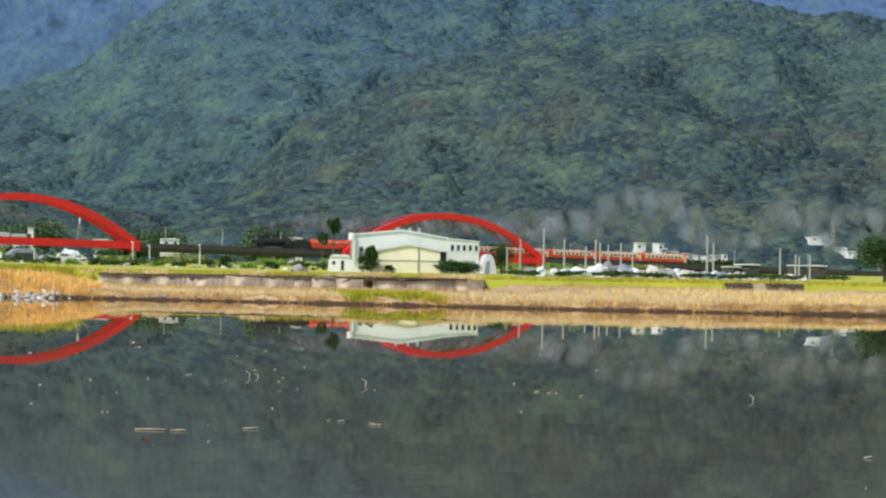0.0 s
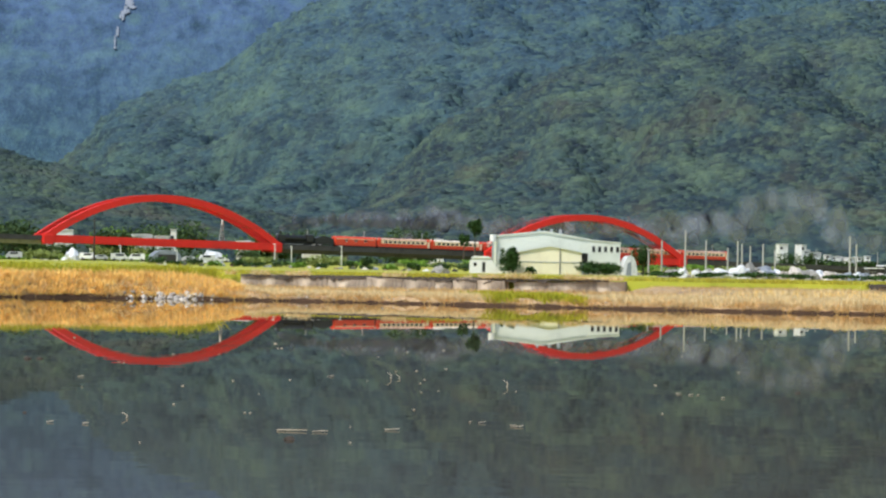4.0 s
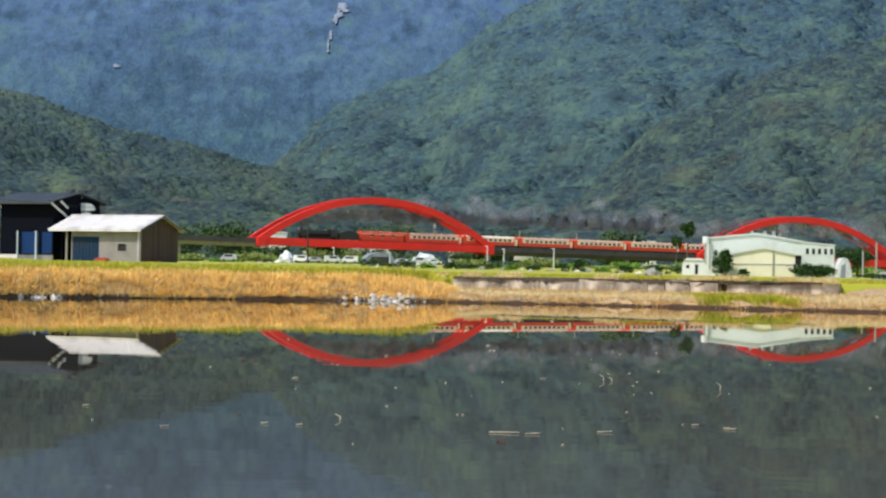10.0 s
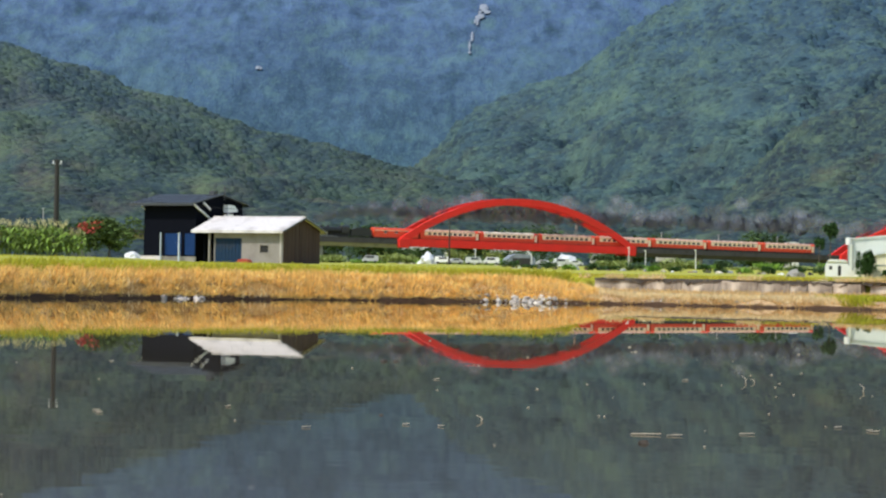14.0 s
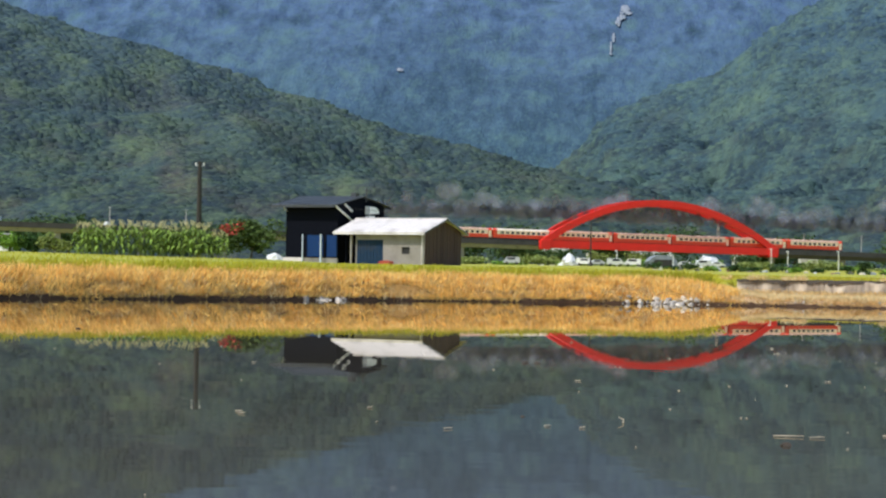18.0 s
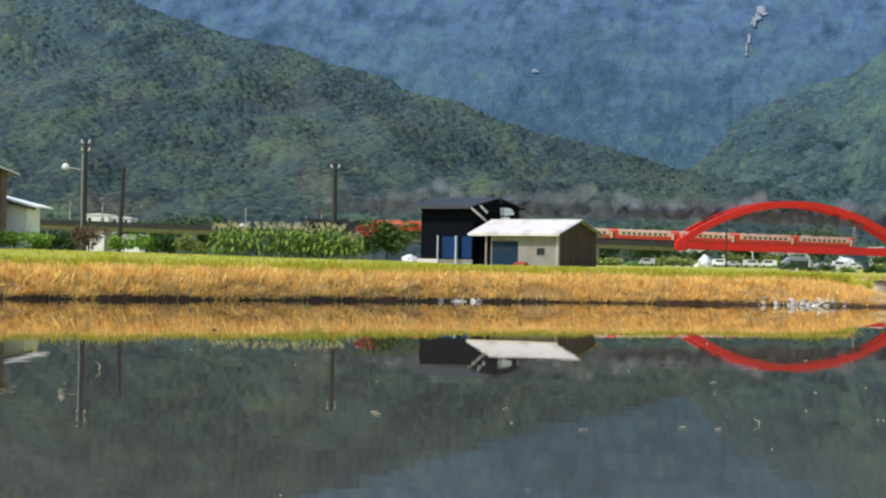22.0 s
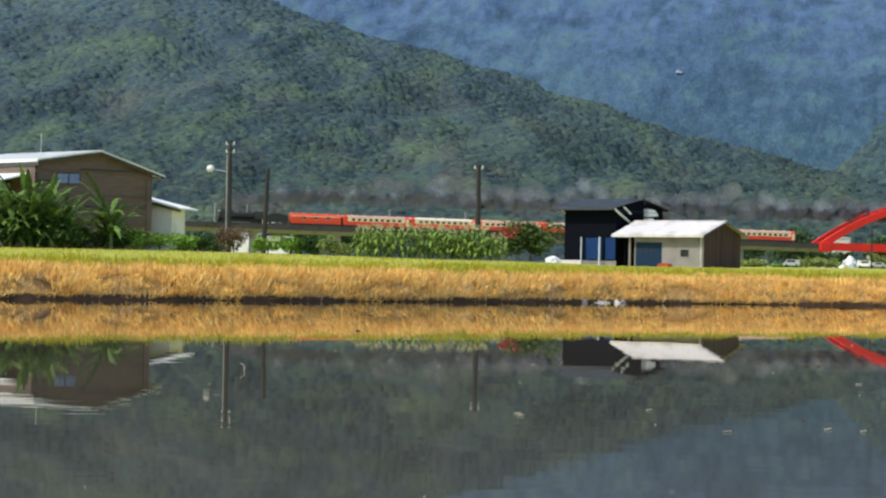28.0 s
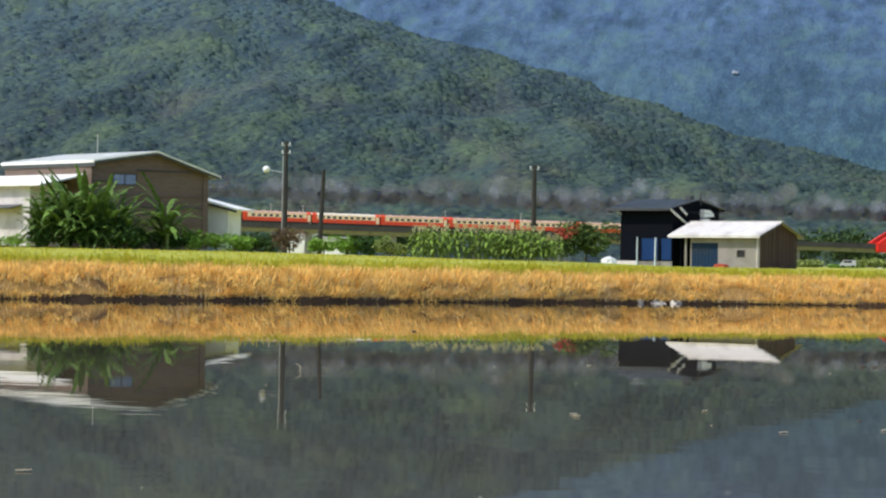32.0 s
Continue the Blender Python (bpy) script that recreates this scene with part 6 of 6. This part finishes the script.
protos = [lump("stone", M_STONE, None, 0.1, k) for k in range(5)]
_r = random.Random(31)
spots = [(2.5 + _r.gauss(0, 0.85), _r.uniform(-0.1, 0.25), _r.uniform(0.7, 1.7)) for _ in range(60)] + [(-8.4 + _r.gauss(0, 0.28), _r.uniform(-0.12, 0.1), _r.uniform(0.8, 2.0)) for _ in range(15)] + [(8.5 + _r.gauss(0, 3), _r.uniform(0.05, 0.5), _r.uniform(0.4, 0.8)) for _ in range(18)]
for k, (x, v, s) in enumerate(spots):
    m = pose(x, float(shore(x)) + v, float(bank_z(x, v)) + 0.05, _r.uniform(-40, 40), _r.uniform(-40, 40), _r.uniform(0, 360)) @ Matrix.Scale(0.72 * s, 4)
    if k < 5:
        st = protos[k]
        st.matrix_basis = m
        tagged(st, "pale rubble stone lying at the water's edge", "stone", "rubble stones at the water's edge")
    else:
        copy_thing(protos[k % 5], m)


slabs = [lump("rubble", M, None, 0.16, 20 + k, 0.45) for k, M in enumerate((M_STONE, M_CLOD, M_SOIL, M_SOIL, M_CLOD, M_OLDWALL))]
for k in range(150):
    x = _r.uniform(5.5, 23.8) if k > 30 else _r.gauss(15.6, 0.9)
    v = _r.uniform(0.3, 4.0) if k <= 30 or k % 3 == 0 else _r.uniform(4.0, 51.0)
    m = pose(x, float(shore(x)) + v, float(bank_z(x, v)) + 0.06, _r.uniform(-25, 25), _r.uniform(-25, 25), _r.uniform(0, 360)) @ Matrix.Scale(_r.uniform(0.35, 0.9), 4)
    if k < 6:
        slabs[k].matrix_basis = m
        tagged(slabs[k], "broken lump of old concrete and earth on the low bank", "rubble", "rubble on the low bank")
    else:
        copy_thing(slabs[k % 6 if k > 30 else (0, 2, 5)[k % 3]], m)


def old_wall(x0, x1, v, z0, z1, seed):
    rng = random.Random(seed)
    ob = thing("retaining_wall", pose(0, 0, 0), "low crumbling stained concrete wall along the bank", "wall", kind="structure")
    x = x0
    while x < x1:
        w = rng.uniform(0.7, 1.9)
        y = float(shore(x + w / 2)) + v
        dy = float(shore(x + w)) - float(shore(x))
        half = math.hypot(w, dy) / 2 - rng.choice((0.0, 0.004, 0.03))
        bm = box(-half, half, -0.15, 0.2, z0 + rng.uniform(-0.05, 0.03), z1 + rng.uniform(-0.14, 0.03))
        bmesh.ops.subdivide_edges(bm, edges=bm.edges[:], cuts=2, use_grid_fill=True)
        for q in bm.verts:
            q.co += Vector([0.05 * noise.noise(q.co * 3 + Vector((x * 5 + i * 9, seed, 0))) for i in range(3)])
        part("concrete_block", bm, M_OLDWALL, ob, at=pose(x + w / 2, y, 0, rng.uniform(-3, 3), rng.uniform(-1.5, 1.5), math.degrees(math.atan2(dy, w))))
        x += w


old_wall(7.3, 19.0, TERRACE - 0.3, 0.22, 0.96, 1)
old_wall(19.4, 23.6, TERRACE - 0.25, 0.3, 0.9, 2)
old_wall(35.0, 38.2, TERRACE - 0.3, 0.22, 0.96, 4)


def shadow_lip(x0, x1):
    """The shadow line under the terrace's grass rim, built as a dark broken edge over the wall."""
    xs = np.arange(x0, x1, 0.07)
    vs = np.array([-0.62, -0.5, -0.2, 0.3])
    X, V = np.meshgrid(xs, vs, indexing="ij")
    Y = shore(X) + TERRACE + V
    sag = 0.04 + 0.5 * np.clip(fbm(X * 2.6, X * 0 + 3, 4, 17) - 0.5, 0, 1) + 0.16 * hashed(np.floor(X * 9.0), X * 0, 8) * hashed(np.floor(X * 1.3), X * 0, 9)
    Z = np.where(V < -0.55, 0.95 - sag, 0.99) + 0.06 * (fbm(X * 3, V * 3, 2, 19) - 0.5)
    runs = np.nonzero(hashed(np.floor(xs[:-1] * 1.3 + 0.4 * np.sin(xs[:-1] * 2.1)), xs[:-1] * 0, 27) > 0.15)[0]
    a = (runs[:, None] * 4 + np.arange(3)[None, :]).ravel()
    tagged(new("shadow_lip", mesh_of("shadow_lip", np.stack([X, Y, Z], -1).reshape(-1, 3), np.stack([a, a + 4, a + 5, a + 1], 1), M_CLOD, True)), "dark ragged strip for the shadow line over the terrace wall", "soil", kind="structure")


shadow_lip(7.2, 23.4)
shadow_lip(34.8, 38.4)

# ---- on the water ----
STICKS = ((0.97, 15.57, 0.17), (1.81, 24.43, 0.08), (2.05, 16.71, 0.07), (2.17, 16.4, 0.1), (1.48, 15.79, 0.1), (4.03, 21.6, 0.05), (4.06, 13.62, 0.09), (-0.23, 16.2, 0.09), (-0.04, 16.08, 0.05), (-0.71, 15.72, 0.08),
          (-1.94, 17.24, 0.08), (-1.28, 18.06, 0.08), (-0.11, 23.59, 0.07), (-2.91, 27.0, 0.05), (-3.31, 11.29, 0.07), (4.07, 21.37, 0.06), (2.2, 16.3, 0.09), (1.1, 15.5, 0.1), (4.2, 20.9, 0.07), (-1.9, 17.0, 0.06))
CLODS = ((0.91, 14.75, 0.06), (-0.61, 28.46, 0.07), (-0.5, 28.5, 0.06), (-6.83, 41.56, 0.06), (4.99, 22.13, 0.04), (-0.38, 17.29, 0.025))
FLECKS = ((0.86, 17.6), (0.83, 17.62), (2.67, 26.27), (2.19, 21.21), (4.18, 23.37), (4.13, 21.42), (0.46, 18.65), (3.42, 11.53), (1.17, 14.49), (0.6, 21.86), (-0.82, 26.15), (-1.5, 10.57), (-2.68, 10.58), (-5.25, 30.57), (-5.28, 36.84), (2.5, 24.0), (2.35, 21.6), (2.0, 16.8), (3.0, 27), (1.3, 16.1), (3.3, 18.2), (-2.5, 22.4), (-3.6, 26.1), (-4.4, 20.7), (-3.9, 33.0), (0.2, 27.7), (1.2, 31.0), (4.4, 30.0), (5.6, 27.2), (6.2, 33.1))
_r = random.Random(5)
for x, y, w in STICKS:
    w *= 0.75
    a = _r.uniform(-0.5, 0.5)
    ob = thing("floating_straw", pose(x, y, 0.004, 0, 0, math.degrees(a)), "bleached straw floating on the still water", "straw", "straws on the water")
    for k in range(2):
        f, g, c = _r.uniform(-0.5, 0.5) * w, _r.uniform(0.12, 0.4) * w, _r.uniform(-0.2, 0.2) * w
        part("stem", rod((c - g, f, 0.001), (c + g, -f, 0.004), 0.003, 0.002, 6), M_TWIG, ob)
for k, (x, y, r) in enumerate(CLODS):
    c = lump("mud_clod", M_CLOD, None, r * 0.5, k, 0.55)
    c.matrix_basis = pose(x, y, 0.0)
    tagged(c, "dark clod of mud breaking the water's surface", "clod", "clods in the water")
FLECKS += tuple((_r.uniform(-0.15, 0.15) * y, y) for y in (_r.uniform(14, 40) for _ in range(22)))
for k, (x, y) in enumerate(FLECKS):
    c = lump("floating_fleck", M_TWIG, None, y * _r.uniform(0.00022, 0.00048), k, 0.45)
    c.matrix_basis = pose(x, y, 0.004)
    tagged(c, "pale fleck of chaff floating on the water", "chaff", "chaff on the water")
for x, y, h in ((2.94, 22.57, 0.055), (5.3, 20.57, 0.04), (0.16, 16.81, 0.03), (-4.81, 23.82, 0.06), (2.25, 24.2, 0.05), (2.32, 24.2, 0.03)):
    ob = thing("water_sprout", pose(x, y, 0), "pale bent reed sprout standing in the water", "reed", "reed sprouts in the water")
    part("stem", rod((0, 0, -0.05), (h * 0.3, 0, h * 0.55), 0.0045, 0.004, 6), M_TWIG, ob)
    part("tip", rod((h * 0.3, 0, h * 0.53), (-0.02, 0, h), 0.004, 0.002, 6), M_TWIG, ob)


# ---- smoke: loose puffs of soft flakes that rise one by one over the line and hang there ----
def smoke(name, colour, thickness):
    """Curling smoke: each flake is thick in its middle and breaks up into lobes towards its rim."""
    m, nt, b = nodes_of(name)
    b.inputs["Base Color"].default_value, b.inputs["Roughness"].default_value, b.inputs["Specular IOR Level"].default_value = (*colour, 1), 1.0, 0.0
    uv, away, clear, mix, thick, lobes = (nt.nodes.new("ShaderNode" + k) for k in ("TexCoord", "VectorMath", "BsdfTransparent", "MixShader", "Math", "Math"))
    away.operation, thick.operation, lobes.operation = "LENGTH", "MULTIPLY", "ADD"
    thick.inputs[1].default_value = thickness
    out = next(n for n in nt.nodes if n.type == "OUTPUT_MATERIAL")
    for a, c in ((uv.outputs["UV"], away.inputs[0]), (ramp(nt, away.outputs["Value"], 1.0, 0.0), lobes.inputs[0]), (noise_at(nt, 0.55, 6, rough=0.62), lobes.inputs[1]),
                 (ramp(nt, lobes.outputs[0], 0.62, 1.30), thick.inputs[0]), (thick.outputs[0], mix.inputs[0]), (clear.outputs[0], mix.inputs[1]), (b.outputs[0], mix.inputs[2]), (mix.outputs[0], out.inputs[0])):
        nt.links.new(a, c)
    # past the rim the flake is gone
    rim, cut = ramp(nt, away.outputs["Value"], 1.0, 0.55), nt.nodes.new("ShaderNodeMath")
    cut.operation = "MULTIPLY"
    nt.links.new(thick.outputs[0], cut.inputs[0])
    nt.links.new(rim, cut.inputs[1])
    nt.links.new(cut.outputs[0], mix.inputs[0])
    return m


M_SMOKE = smoke("coal_smoke", (0.25, 0.265, 0.30), 0.6)
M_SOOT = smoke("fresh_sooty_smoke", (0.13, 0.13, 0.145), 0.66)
M_HAZE = smoke("thin_old_smoke", (0.26, 0.285, 0.32), 0.66)


def puff_mesh(seed, half, count, size, material):
    """Square flakes in an ellipsoid, each fading from its middle to its rim."""
    rng = np.random.default_rng(seed)
    d = rng.normal(size=(count, 3))
    p = d / np.linalg.norm(d, axis=1)[:, None] * rng.random((count, 1)) ** 0.45 * np.array(half)
    n = rng.normal(size=(count, 3)) * 0.15 + np.array((0, 1.0, 0))
    a = np.cross(n, rng.normal(size=(count, 3)))
    a /= np.linalg.norm(a, axis=1)[:, None]
    b = np.cross(n, a)
    b /= np.linalg.norm(b, axis=1)[:, None]
    s = size * (0.75 + 0.5 * rng.random((count, 1)))
    V = np.stack([p - a * s - b * s, p + a * s - b * s, p + a * s + b * s, p - a * s + b * s], 1).reshape(-1, 3)
    me = mesh_of("smoke_puff", V, np.arange(count * 4).reshape(-1, 4), material)
    me.uv_layers.new(name="flake").data.foreach_set("uv", np.tile(np.array((-1, -1, 1, -1, 1, 1, -1, 1), np.float32), count))
    return me


PUFFS = []
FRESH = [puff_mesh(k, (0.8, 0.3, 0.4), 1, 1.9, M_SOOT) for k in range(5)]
SMALL = [puff_mesh(k + 5, (1.0, 0.5, 0.4), 1, 2.6, M_SMOKE) for k in range(8)]
LARGE = [puff_mesh(k + 15, (1.8, 1.5, 0.8), 1, 3.9, M_SMOKE) for k in range(10)]
OLD = [puff_mesh(k + 30, (3.0, 3.0, 1.6), 1, 5.8, M_HAZE) for k in range(10)]
_r = random.Random(77)


def puff(meshes, born, high, lag):
    """high: metres over the rails at which the puff ends up; lag: seconds after which it comes clear of the train."""
    ob = tagged(new("smoke_puff", _r.choice(meshes)), "wisp of grey coal smoke drifting over the railway", "smoke", "smoke of the steam engine", "stuff")
    PUFFS.append((ob, pose(0, 0, 0, _r.uniform(-10, 10), _r.uniform(-30, 30), TRACK_TURN + _r.choice((0, 180))), born, high, (_r.uniform(-0.05, 0.25), _r.uniform(-0.1, 0.2)), lag))


# smoke that hangs there from before: its crest by the time at which it left the chimney
CREST = ((-25.0, 26.0), (-19.5, 26.0), (-18.2, 14.0), (-16.6, 15.0), (-15.4, 29.0), (-13.6, 28.0), (-12.0, 20.0), (-9.5, 17.0), (-5.0, 15.0), (-1.0, 14.0))
_t = -25.0
while _t < -1.0:
    top = float(np.interp(_t, *zip(*CREST)))
    puff(OLD if _t < -8 else LARGE, _t, top - 4 - (top - 11.5) * 0.8 * _r.random() ** 1.2, 0.0)
    _t += _r.uniform(0.11, 0.19) * (2.4 if -18.6 < _t < -16.4 else 1.0)
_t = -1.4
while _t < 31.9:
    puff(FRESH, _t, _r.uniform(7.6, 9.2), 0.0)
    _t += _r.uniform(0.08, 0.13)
_t = -2.0
while _t < 31.5:
    puff(SMALL, _t, _r.uniform(8.4, 11.0), _r.uniform(0.5, 1.6))
    _t += _r.uniform(0.12, 0.2)
_t = -2.0
while _t < 30.5:
    lobe = 0.5 + 0.5 * math.sin(_t * 2.3) * math.sin(_t * 0.9 + 1)
    puff(LARGE, _t, _r.uniform(8.8, 11.0 + 5.0 * lobe), _r.uniform(2.0, 5.0))
    _t += _r.uniform(0.13, 0.22)


# ---- what moves ----
RUN = ((0, 284.0), (3, 250.6), (6, 217.3), (9, 183.9), (13, 140.2), (16, 107.9), (19, 75.3), (23, 29.9), (28, -27.2), (32, -73.0))  # seconds, the train's tail
ENGINE_AT = 170.8                                # metres ahead of the train's tail
CONSIST = [(steam_engine(), ENGINE_AT)]
CONSIST[0][0].scale = (1.1, 1.0, 1.06)
CONSIST.append((coach(True, 14.8), 149.3))
first = coach()
CONSIST.append((first, 10.1))
for k in (1, 2, 3, 4, 6):
    CONSIST.append((copy_thing(first, on_track(0)), 10.1 + 20.2 * k))
CONSIST.append((coach(pale=True), 10.1 + 20.2 * 5))


def tail_at(t):
    ts, us = zip(*RUN)
    return float(np.interp(t, ts, us)) - 11.1 * min(t, 0.0)


def motions():
    for ob, back in CONSIST:
        walk(ob, [(t, on_track(u - back, 0, -0.3)) for t, u in RUN])
    for ob, spin, born, high, drift, lag in PUFFS:
        spot = tail_at(born) - ENGINE_AT - 5.7       # where the chimney stands as the puff leaves it
        born += lag                                  # the wide ones come clear of the train later
        rows = []
        for t in sorted({0.0, 32.0, *(born + a for a in (-0.1, 0.0, 0.3, 0.8, 2.0, 5.0, 12.0) if 0 < born + a < 32)}):
            age = t - born
            if age < 0:
                p = track(spot, 4.0 * (lag > 0), -14.0)
            else:
                old = age + lag
                up = 4.6 + (high - 4.6) * (1 - math.exp(-old / 0.45)) * (0.88 + 0.12 * (1 - math.exp(-old / 5.0)))
                p = track(spot + 1.5 * (1 - math.exp(-age)) + drift[0] * min(age, 12), 4.0 * (lag > 0) + drift[1] * min(age, 12), up)
            rows.append((t, Matrix.Translation(p) @ spin @ pose(0, 0, 0, 0, 0.8 * max(0.0, min(age, 15.0)), 0)))
        walk(ob, rows)


motions()
